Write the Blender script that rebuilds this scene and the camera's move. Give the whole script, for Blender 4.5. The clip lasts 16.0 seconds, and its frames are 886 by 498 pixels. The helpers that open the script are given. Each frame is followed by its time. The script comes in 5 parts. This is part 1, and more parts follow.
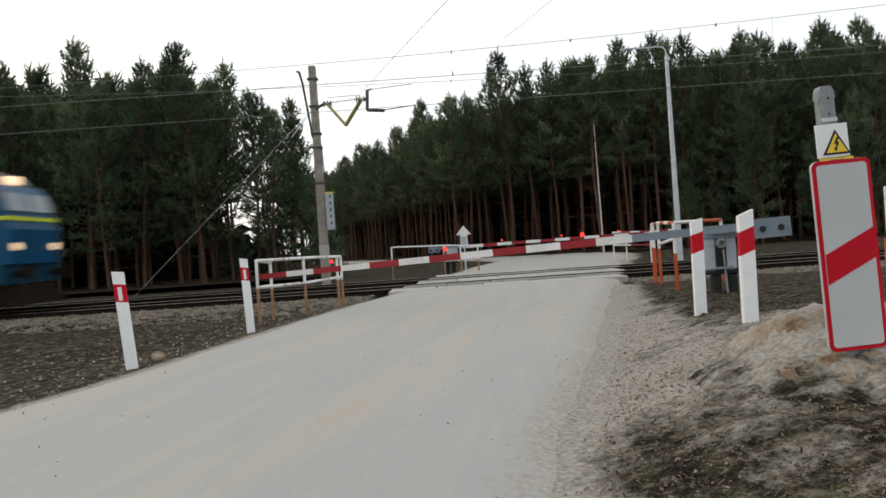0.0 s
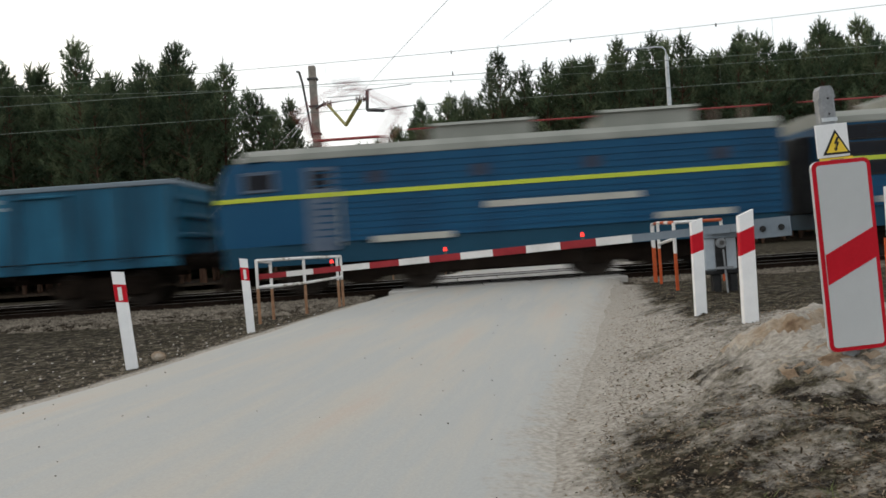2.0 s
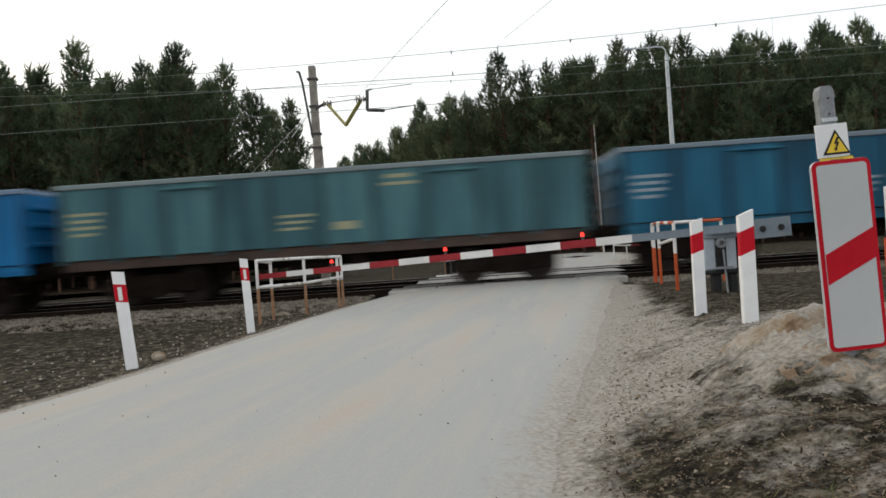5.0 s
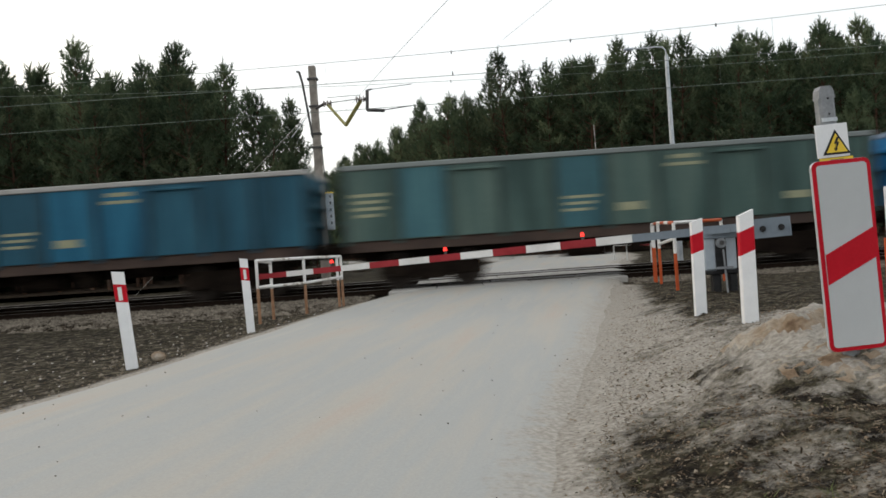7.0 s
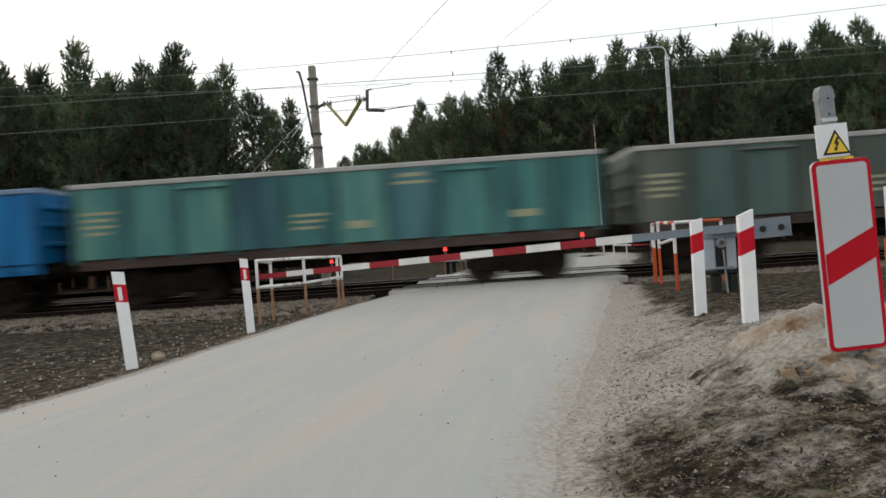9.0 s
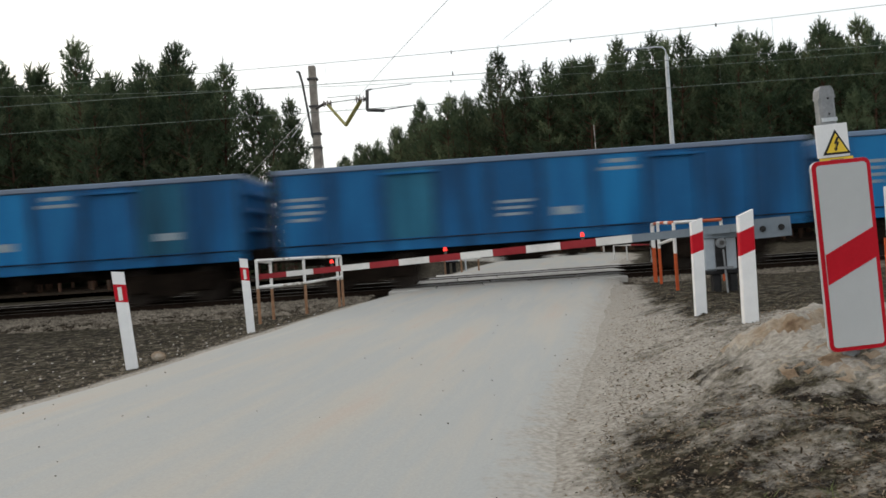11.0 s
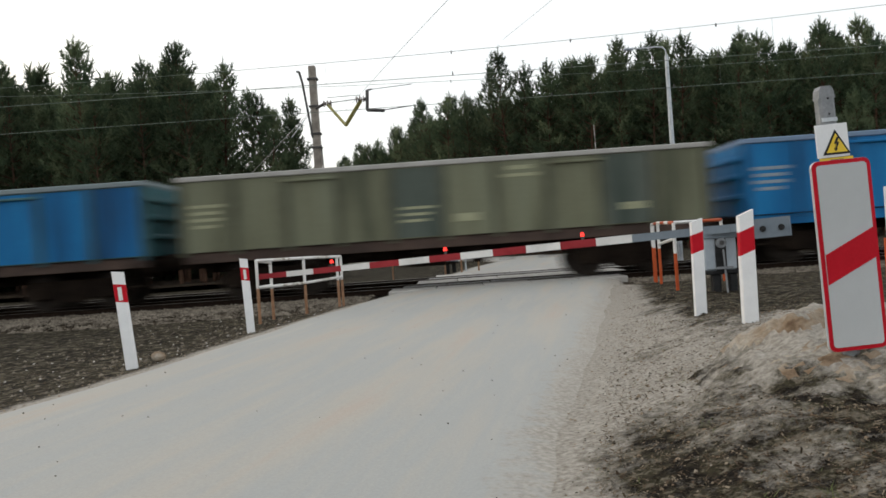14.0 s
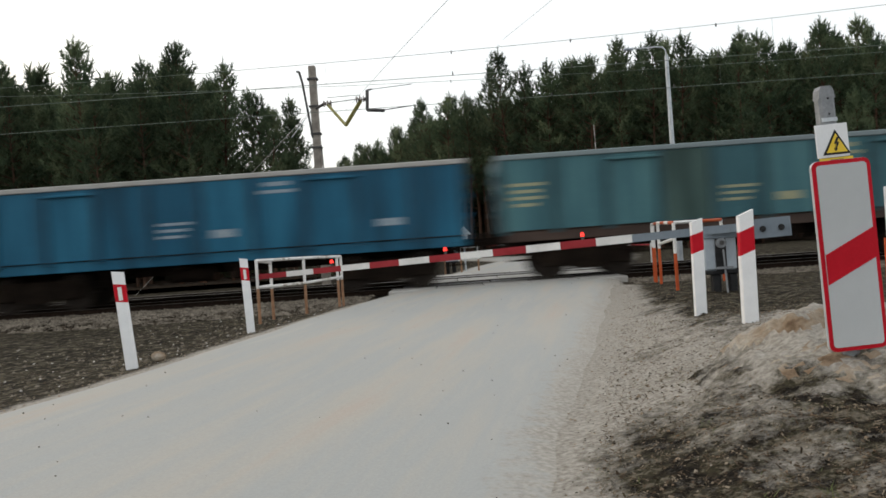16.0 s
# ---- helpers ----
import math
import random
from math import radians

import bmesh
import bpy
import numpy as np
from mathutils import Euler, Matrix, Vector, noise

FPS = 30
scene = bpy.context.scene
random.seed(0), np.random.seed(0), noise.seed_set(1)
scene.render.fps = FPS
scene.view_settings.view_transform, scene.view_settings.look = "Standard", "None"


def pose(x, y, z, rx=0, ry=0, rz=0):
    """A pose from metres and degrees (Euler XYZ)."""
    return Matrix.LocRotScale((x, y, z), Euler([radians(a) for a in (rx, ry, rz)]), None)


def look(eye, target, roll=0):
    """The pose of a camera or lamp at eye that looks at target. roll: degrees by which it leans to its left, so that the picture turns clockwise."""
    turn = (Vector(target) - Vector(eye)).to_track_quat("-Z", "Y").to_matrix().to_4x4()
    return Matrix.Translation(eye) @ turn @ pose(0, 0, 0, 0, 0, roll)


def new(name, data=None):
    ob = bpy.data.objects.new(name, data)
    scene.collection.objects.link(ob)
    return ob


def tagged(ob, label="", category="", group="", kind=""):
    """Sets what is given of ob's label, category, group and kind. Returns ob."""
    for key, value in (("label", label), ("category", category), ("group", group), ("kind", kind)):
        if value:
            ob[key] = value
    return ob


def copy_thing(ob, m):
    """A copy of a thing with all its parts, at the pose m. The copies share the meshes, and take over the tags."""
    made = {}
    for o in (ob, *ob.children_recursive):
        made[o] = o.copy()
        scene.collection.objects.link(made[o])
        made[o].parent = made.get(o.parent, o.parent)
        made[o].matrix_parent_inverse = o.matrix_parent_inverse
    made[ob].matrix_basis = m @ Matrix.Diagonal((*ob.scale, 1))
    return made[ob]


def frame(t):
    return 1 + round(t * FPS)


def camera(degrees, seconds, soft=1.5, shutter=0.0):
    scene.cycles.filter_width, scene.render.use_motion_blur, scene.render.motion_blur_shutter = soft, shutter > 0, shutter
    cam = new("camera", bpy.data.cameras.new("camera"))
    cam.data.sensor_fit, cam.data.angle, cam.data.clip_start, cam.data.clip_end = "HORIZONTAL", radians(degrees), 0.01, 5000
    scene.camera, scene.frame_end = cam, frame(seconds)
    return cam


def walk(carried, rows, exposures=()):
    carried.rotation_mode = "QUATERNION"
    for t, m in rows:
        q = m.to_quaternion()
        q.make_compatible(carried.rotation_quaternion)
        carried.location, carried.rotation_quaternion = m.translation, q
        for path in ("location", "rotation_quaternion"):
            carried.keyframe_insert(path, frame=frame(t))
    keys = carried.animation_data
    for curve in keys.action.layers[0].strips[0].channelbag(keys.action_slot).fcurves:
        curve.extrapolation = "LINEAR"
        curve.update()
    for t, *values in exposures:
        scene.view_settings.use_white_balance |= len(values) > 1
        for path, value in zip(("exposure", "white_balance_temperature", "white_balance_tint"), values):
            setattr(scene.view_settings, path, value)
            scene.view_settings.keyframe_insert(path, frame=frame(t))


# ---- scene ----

# camera: it stands still at the roadside
cam = camera(60.0, 16.0, soft=1.6, shutter=0.7)
EYE = Matrix.Translation((0, 0, 1.08)) @ pose(0, 0, 0, 0, 0, 0.5) @ pose(0, 0, 0, 89.7, 0, 0) @ pose(0, 0, 0, 0, 0, -3.9)
walk(cam, [(0.0, EYE), (16.0, EYE)], exposures=[(0.0, 0.05, 6350, 8), (16.0, 0.05, 6350, 8)])

# ---------------------------------------------------------------- light
world = bpy.data.worlds.new("evening_sky")
scene.world = world
world.use_nodes = True
wn, wl = world.node_tree.nodes, world.node_tree.links
sky = wn.new("ShaderNodeTexSky")
sky.sky_type, sky.sun_disc = "NISHITA", False
sky.sun_elevation, sky.sun_rotation = radians(12), radians(-60)
sky.air_density, sky.dust_density, sky.ozone_density = 1.0, 4.0, 1.0
wl.new(sky.outputs[0], wn["Background"].inputs[0])
wn["Background"].inputs[1].default_value = 0.05
veil = wn.new("ShaderNodeBackground")                  # the even white cloud veil
veil.inputs[0].default_value, veil.inputs[1].default_value = (1.0, 0.985, 0.97, 1), 0.92
both = wn.new("ShaderNodeAddShader")
wl.new(wn["Background"].outputs[0], both.inputs[0]), wl.new(veil.outputs[0], both.inputs[1]), wl.new(both.outputs[0], wn["World Output"].inputs[0])
sun_data = bpy.data.lights.new("sun", "SUN")
sun_data.energy, sun_data.angle, sun_data.color = 0.3, radians(60), (1.0, 0.95, 0.9)
sun = new("sun", sun_data)
sun.matrix_world = look((-45, 26, 45), (0, 0, 0))


# ---------------------------------------------------------------- materials
def material(name, colors, rough=0.8, metal=0.0, scale=6.0, fine=60.0, bump=0.3, spread=0.25, per_object=0.0, streak=None, ramp=(0.35, 0.65), spin=0):
    """Noise-mixed paint: colors are blended by a broad noise, speckled by a fine one, with relief."""
    m = bpy.data.materials.new(name)
    m.use_nodes = True
    n, l = m.node_tree.nodes, m.node_tree.links
    b = n["Principled BSDF"]
    co = n.new("ShaderNodeTexCoord")
    vec = co.outputs["Object"]
    if spin:
        mp = n.new("ShaderNodeMapping")
        mp.inputs["Rotation"].default_value = (0, 0, radians(spin))
        l.new(vec, mp.inputs["Vector"])
        vec = mp.outputs[0]
    if streak:
        mp = n.new("ShaderNodeMapping")
        mp.inputs["Scale"].default_value = streak
        l.new(vec, mp.inputs["Vector"])
        vec = mp.outputs[0]
    big = n.new("ShaderNodeTexNoise")
    big.inputs["Scale"].default_value, big.inputs["Detail"].default_value, big.inputs["Roughness"].default_value = scale, 6, 0.65
    small = n.new("ShaderNodeTexNoise")
    small.inputs["Scale"].default_value, small.inputs["Detail"].default_value = fine, 4
    l.new(vec, big.inputs["Vector"]), l.new(co.outputs["Object"], small.inputs["Vector"])
    if per_object:
        info = n.new("ShaderNodeObjectInfo")
        big.noise_dimensions = "4D"
        mul = n.new("ShaderNodeMath")
        mul.operation = "MULTIPLY"
        mul.inputs[1].default_value = 40
        l.new(info.outputs["Random"], mul.inputs[0]), l.new(mul.outputs[0], big.inputs["W"])
    cr = n.new("ShaderNodeValToRGB")
    e = cr.color_ramp.elements
    while len(e) < len(colors):
        e.new(0.5)
    for i, c in enumerate(colors):
        e[i].position = ramp[0] + (ramp[1] - ramp[0]) * i / max(1, len(colors) - 1)
        e[i].color = (*c, 1)
    l.new(big.outputs[0], cr.inputs[0])
    hsv = n.new("ShaderNodeHueSaturation")
    rng = n.new("ShaderNodeMapRange")
    rng.inputs[3].default_value, rng.inputs[4].default_value = 1 - spread, 1 + spread
    l.new(small.outputs[0], rng.inputs[0]), l.new(rng.outputs[0], hsv.inputs["Value"]), l.new(cr.outputs[0], hsv.inputs["Color"])
    if per_object:
        rr = n.new("ShaderNodeMapRange")
        rr.inputs[3].default_value, rr.inputs[4].default_value = 1 - per_object, 1 + per_object
        hs2 = n.new("ShaderNodeHueSaturation")
        l.new(info.outputs["Random"], rr.inputs[0]), l.new(rr.outputs[0], hs2.inputs["Value"]), l.new(hsv.outputs[0], hs2.inputs["Color"])
        l.new(hs2.outputs[0], b.inputs["Base Color"])
    else:
        l.new(hsv.outputs[0], b.inputs["Base Color"])
    b.inputs["Roughness"].default_value, b.inputs["Metallic"].default_value = rough, metal
    if bump:
        bp = n.new("ShaderNodeBump")
        bp.inputs["Strength"].default_value, bp.inputs["Distance"].default_value = bump, 0.02
        l.new(small.outputs[0], bp.inputs["Height"]), l.new(bp.outputs[0], b.inputs["Normal"])
    return m


def glow(name, color, strength):
    m = bpy.data.materials.new(name)
    m.use_nodes = True
    b = m.node_tree.nodes["Principled BSDF"]
    b.inputs["Base Color"].default_value = (*color, 1)
    b.inputs["Emission Color"].default_value = (*color, 1)
    b.inputs["Emission Strength"].default_value = strength
    return m


M_GROUND = material("dry_soil", [(0.010, 0.008, 0.006), (0.028, 0.023, 0.016), (0.038, 0.034, 0.020), (0.112, 0.096, 0.073)], 0.95, scale=7.5, fine=60, bump=0.6, spread=0.75, ramp=(0.42, 0.60))


def blend_sand(m, sand):
    """Strews the colours of sand over the soil where the mesh's attribute "sand" says so, with a ragged border."""
    n, l = m.node_tree.nodes, m.node_tree.links
    b = n["Principled BSDF"]
    soil = b.inputs["Base Color"].links[0].from_socket
    at = n.new("ShaderNodeAttribute")
    at.attribute_name = "sand"
    co = n.new("ShaderNodeTexCoord")
    no = n.new("ShaderNodeTexNoise")
    no.inputs["Scale"].default_value, no.inputs["Detail"].default_value, no.inputs["Roughness"].default_value = 4.5, 12, 0.80
    l.new(co.outputs["Object"], no.inputs["Vector"])
    add = n.new("ShaderNodeMath")
    l.new(at.outputs["Fac"], add.inputs[0]), l.new(no.outputs[0], add.inputs[1])
    rg = n.new("ShaderNodeMapRange")
    rg.inputs[1].default_value, rg.inputs[2].default_value = 0.88, 1.08
    l.new(add.outputs[0], rg.inputs[0])
    no2 = n.new("ShaderNodeTexNoise")
    no2.inputs["Scale"].default_value, no2.inputs["Detail"].default_value = 32, 10
    l.new(co.outputs["Object"], no2.inputs["Vector"])
    cr = n.new("ShaderNodeValToRGB")
    cr.color_ramp.elements[0].position, cr.color_ramp.elements[1].position = 0.3, 0.7
    cr.color_ramp.elements[0].color, cr.color_ramp.elements[1].color = (*sand[0], 1), (*sand[1], 1)
    l.new(no2.outputs[0], cr.inputs[0])
    mx = n.new("ShaderNodeMix")
    mx.data_type = "RGBA"
    l.new(rg.outputs[0], mx.inputs[0]), l.new(soil, mx.inputs[6]), l.new(cr.outputs[0], mx.inputs[7])
    l.new(mx.outputs[2], b.inputs["Base Color"])


blend_sand(M_GROUND, ((0.19, 0.170, 0.142), (0.385, 0.358, 0.316)))
M_ROAD = material("sandy_asphalt", [(0.375, 0.315, 0.262), (0.355, 0.335, 0.298), (0.315, 0.32, 0.308), (0.37, 0.348, 0.31)], 0.85, scale=1.0, fine=60, bump=0.15, spread=0.13, streak=(1.6, 0.13, 1), ramp=(0.30, 0.70), spin=11)
blend_sand(M_ROAD, ((0.22, 0.198, 0.165), (0.39, 0.362, 0.318)))
M_SAND = material("loose_sand", [(0.12, 0.080, 0.050), (0.22, 0.160, 0.108), (0.27, 0.222, 0.168), (0.35, 0.312, 0.258)], 0.95, scale=3.2, fine=40, bump=1.0, spread=0.35)
M_BALLAST = material("ballast_stone", [(0.034, 0.026, 0.018), (0.078, 0.062, 0.045)], 0.9, scale=3, fine=14, bump=1.0, spread=0.55)
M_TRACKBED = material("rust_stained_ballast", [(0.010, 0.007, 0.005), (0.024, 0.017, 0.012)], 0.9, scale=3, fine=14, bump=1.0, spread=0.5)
M_STONE = material("gravel", [(0.050, 0.041, 0.031), (0.235, 0.205, 0.165)], 0.9, scale=4, fine=30, bump=0.3, spread=0.3)
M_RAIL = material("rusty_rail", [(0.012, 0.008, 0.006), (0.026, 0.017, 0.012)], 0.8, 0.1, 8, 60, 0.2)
M_RAILTOP = material("worn_rail_head", [(0.14, 0.125, 0.11), (0.22, 0.20, 0.18)], 0.45, 0.7, 8, 60, 0.05, 0.1)
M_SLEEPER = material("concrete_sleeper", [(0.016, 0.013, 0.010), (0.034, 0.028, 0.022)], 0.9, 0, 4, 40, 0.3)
M_SLAB = material("crossing_concrete", [(0.30, 0.285, 0.26), (0.40, 0.385, 0.36)], 0.85, 0, 1.5, 50, 0.2, 0.2, per_object=0.15)
M_DARKSLAB = material("rubber_infill", [(0.13, 0.125, 0.12), (0.20, 0.19, 0.18)], 0.7, 0, 2, 50, 0.2, 0.25)
M_WHITE = material("white_paint", [(0.72, 0.73, 0.74), (0.82, 0.82, 0.82)], 0.5, 0, 3, 80, 0.05, 0.06)
M_RED = material("red_paint", [(0.42, 0.004, 0.013), (0.50, 0.007, 0.020)], 0.45, 0, 3, 80, 0.05, 0.1)
M_DULLRED = material("faded_red_paint", [(0.23, 0.018, 0.024), (0.31, 0.034, 0.04)], 0.5, 0, 2, 60, 0.05, 0.15)
M_DULLWHITE = material("soiled_white_paint", [(0.60, 0.59, 0.57), (0.74, 0.73, 0.71)], 0.55, 0, 3, 60, 0.05, 0.12)
M_CHIPPED = material("chipped_white_paint", [(0.20, 0.15, 0.11), (0.62, 0.60, 0.56), (0.72, 0.71, 0.68)], 0.6, 0, 14, 60, 0.1, 0.15)
M_ORANGE = material("orange_red_paint", [(0.38, 0.062, 0.02), (0.48, 0.10, 0.03)], 0.55, 0, 5, 60, 0.1, 0.15)
M_RUST = material("rusty_tube", [(0.22, 0.115, 0.06), (0.32, 0.175, 0.095)], 0.8, 0, 9, 60, 0.2, 0.25)
M_SIGN = material("retroreflective_grey_white", [(0.44, 0.455, 0.46), (0.50, 0.515, 0.52)], 0.45, 0, 1.2, 200, 0.03, 0.05)
M_YELLOW = material("yellow_sheeting", [(0.75, 0.50, 0.02), (0.82, 0.58, 0.03)], 0.45, 0, 3, 80, 0.03, 0.06)
M_BLACK = material("black_paint", [(0.012, 0.012, 0.013), (0.03, 0.03, 0.03)], 0.5, 0, 4, 60, 0.1, 0.2)
M_GALV = material("galvanised_steel", [(0.42, 0.45, 0.48), (0.55, 0.58, 0.60)], 0.5, 0.4, 5, 50, 0.08, 0.15)
M_BLUEGREY = material("blue_grey_enamel", [(0.14, 0.175, 0.21), (0.20, 0.235, 0.27)], 0.45, 0, 2.5, 60, 0.05, 0.1)
M_GREYBOX = material("grey_enamel", [(0.30, 0.34, 0.38), (0.40, 0.44, 0.48)], 0.5, 0, 2.5, 60, 0.05, 0.1)
M_CONCRETE = material("mast_concrete", [(0.20, 0.175, 0.15), (0.33, 0.295, 0.255)], 0.9, 0, 3, 40, 0.25, 0.2)
M_STEEL = material("dark_steel", [(0.05, 0.05, 0.05), (0.10, 0.095, 0.09)], 0.6, 0.5, 6, 60, 0.1, 0.2)
M_WIRE = material("copper_wire", [(0.13, 0.16, 0.13), (0.19, 0.22, 0.18)], 0.5, 0.4, 6, 60, 0, 0.1)
M_CERAMIC = material("brown_insulator", [(0.10, 0.06, 0.045), (0.16, 0.10, 0.07)], 0.3, 0, 8, 60, 0, 0.1)
M_TUBE = material("olive_tube", [(0.22, 0.20, 0.05), (0.30, 0.27, 0.08)], 0.6, 0.2, 8, 60, 0, 0.1)
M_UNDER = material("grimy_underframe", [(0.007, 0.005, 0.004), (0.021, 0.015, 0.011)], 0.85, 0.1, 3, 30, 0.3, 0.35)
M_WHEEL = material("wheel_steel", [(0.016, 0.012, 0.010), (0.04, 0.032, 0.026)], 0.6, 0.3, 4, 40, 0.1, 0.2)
M_BARK = material("pine_bark", [(0.05, 0.032, 0.023), (0.105, 0.058, 0.038), (0.075, 0.056, 0.043)], 0.95, 0, 2.0, 18, 0.8, 0.35, per_object=0.3, streak=(2, 2, 0.5))
M_BIRCH = material("birch_bark", [(0.60, 0.58, 0.54), (0.40, 0.37, 0.33)], 0.9, 0, 3, 20, 0.4, 0.3)
M_NEEDLE = material("pine_needles", [(0.040, 0.064, 0.039), (0.080, 0.110, 0.060), (0.150, 0.175, 0.096)], 0.75, 0, 0.7, 9, 0, 0.35, per_object=0.3)


def let_light_through(m, share):
    """Thin needles pass part of the light that falls on them."""
    n, l = m.node_tree.nodes, m.node_tree.links
    b, out = n["Principled BSDF"], n["Material Output"]
    tr, mx = n.new("ShaderNodeBsdfTranslucent"), n.new("ShaderNodeMixShader")
    l.new(b.inputs["Base Color"].links[0].from_socket, tr.inputs["Color"])
    mx.inputs[0].default_value = share
    l.new(b.outputs[0], mx.inputs[1]), l.new(tr.outputs[0], mx.inputs[2]), l.new(mx.outputs[0], out.inputs["Surface"])


let_light_through(M_NEEDLE, 0.5)


def dull(level, *mats):
    """Porous or dusty surfaces hardly shine."""
    for m in mats:
        m.node_tree.nodes["Principled BSDF"].inputs["Specular IOR Level"].default_value = level


dull(0.06, M_GROUND, M_BALLAST, M_TRACKBED, M_STONE, M_SLEEPER, M_UNDER, M_RAIL, M_BARK, M_SAND)
dull(0.15, M_NEEDLE, M_WHEEL)
M_LITTER = material("dry_grass", [(0.085, 0.064, 0.038), (0.17, 0.135, 0.085)], 0.9, 0, 3, 30, 0, 0.4)


def litter_material():
    """Bits of bark, leaf and stalk, each its own shade."""
    m = material("litter_bits", [(0.2, 0.15, 0.1), (0.2, 0.15, 0.1)], 0.9, bump=0)
    n, l = m.node_tree.nodes, m.node_tree.links
    geo = n.new("ShaderNodeNewGeometry")
    cr = n.new("ShaderNodeValToRGB")
    cr.color_ramp.elements[0].color, cr.color_ramp.elements[1].color = (0.025, 0.018, 0.012, 1), (0.24, 0.20, 0.15, 1)
    e = cr.color_ramp.elements.new(0.55)
    e.color = (0.09, 0.062, 0.04, 1)
    l.new(geo.outputs["Random Per Island"], cr.inputs[0]), l.new(cr.outputs[0], n["Principled BSDF"].inputs["Base Color"])
    return m


M_BITS = litter_material()
M_GRASS = material("sparse_grass", [(0.07, 0.09, 0.03), (0.14, 0.15, 0.06)], 0.9, 0, 3, 30, 0, 0.4)
# near-black foliage colour stands in for the shade inside the wood
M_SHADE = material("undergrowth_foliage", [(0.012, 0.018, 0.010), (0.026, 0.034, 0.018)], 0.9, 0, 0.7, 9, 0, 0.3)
M_OLDGALV = material("weathered_galvanised_tube", [(0.17, 0.18, 0.19), (0.28, 0.29, 0.30)], 0.6, 0.2, 9, 60, 0.1, 0.25)
# needle litter, its brown darkened to carry the shade under the trees
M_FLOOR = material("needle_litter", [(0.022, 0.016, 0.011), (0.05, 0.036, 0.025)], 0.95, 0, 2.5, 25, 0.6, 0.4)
dull(0.06, M_LITTER, M_SHADE, M_FLOOR, M_BITS, M_GRASS)
M_LAMP = glow("red_lamp_lens", (1.0, 0.03, 0.02), 1.6)
M_GLASS_DARK = material("dark_glazing", [(0.004, 0.005, 0.009), (0.008, 0.009, 0.014)], 0.3, 0, 2, 40, 0, 0.1)
dull(0.15, M_GLASS_DARK, M_BLACK, M_RED, M_DULLRED, M_ORANGE)


# ---------------------------------------------------------------- mesh tools
def part(name, bm, mat, parent=None, label="", smooth=False):
    me = bpy.data.meshes.new(name)
    bmesh.ops.recalc_face_normals(bm, faces=bm.faces)
    bm.to_mesh(me)
    bm.free()
    for m in (mat if isinstance(mat, (list, tuple)) else [mat]):
        me.materials.append(m)
    if smooth:
        for f in me.polygons:
            f.use_smooth = True
    ob = new(name, me)
    ob.parent = parent
    if label:
        ob["label"] = label
    return ob


def again(ob, loc, rot=None, parent=None):
    """A further part on the same mesh."""
    o = new(ob.name.split(".")[0], ob.data)
    o.parent = parent or ob.parent
    o.location = loc
    if rot:
        o.rotation_euler = rot
    return o


def box(bm, x0, x1, y0, y1, z0, z1, bevel=0.0, m=None, mi=0):
    r = bmesh.ops.create_cube(bm, size=1.0)
    vs = r["verts"]
    for v in vs:
        v.co = Vector(((x0 + x1) / 2 + v.co.x * (x1 - x0), (y0 + y1) / 2 + v.co.y * (y1 - y0), (z0 + z1) / 2 + v.co.z * (z1 - z0)))
        if m:
            v.co = m @ v.co
    fs = {f for v in vs for f in v.link_faces}
    for f in fs:
        f.material_index = mi
    if bevel:
        es = list({e for v in vs for e in v.link_edges})
        bmesh.ops.bevel(bm, geom=es, offset=bevel, segments=1, affect="EDGES", profile=0.5)
    return bm


def rod(bm, a, b, r0, r1=None, sides=8, mi=0):
    a, b = Vector(a), Vector(b)
    r1 = r0 if r1 is None else r1
    q = (b - a).to_track_quat("Z", "Y")
    rings = []
    for c, r in ((a, r0), (b, r1)):
        rings.append([bm.verts.new(c + q @ Vector((math.cos(2 * math.pi * i / sides) * r, math.sin(2 * math.pi * i / sides) * r, 0))) for i in range(sides)])
    for i in range(sides):
        f = bm.faces.new((rings[0][i], rings[0][(i + 1) % sides], rings[1][(i + 1) % sides], rings[1][i]))
        f.material_index = mi
    bm.faces.new(rings[0][::-1]).material_index = mi
    bm.faces.new(rings[1]).material_index = mi
    return bm


def prism(bm, pts, y0, y1, mi=0, m=None):
    """Extrudes a polygon of (x, z) points from y0 to y1."""
    a = [bm.verts.new((m @ Vector((x, y0, z))) if m else (x, y0, z)) for x, z in pts]
    b = [bm.verts.new((m @ Vector((x, y1, z))) if m else (x, y1, z)) for x, z in pts]
    n = len(pts)
    bm.faces.new(a).material_index = mi
    bm.faces.new(b[::-1]).material_index = mi
    for i in range(n):
        bm.faces.new((a[i], b[i], b[(i + 1) % n], a[(i + 1) % n])).material_index = mi
    return bm


def raw(name, verts, faces, mat, parent=None):
    me = bpy.data.meshes.new(name)
    me.from_pydata(verts, [], faces)
    for m in (mat if isinstance(mat, (list, tuple)) else [mat]):
        me.materials.append(m)
    me.update()
    ob = new(name, me)
    ob.parent = parent
    return ob


B = bmesh.new
rnd = random.Random(7)


def lerp_table(table, y):
    for (y0, a), (y1, b) in zip(table, table[1:]):
        if y <= y1:
            k = max(0.0, (y - y0) / (y1 - y0))
            return a + (b - a) * k
    return table[-1][1]


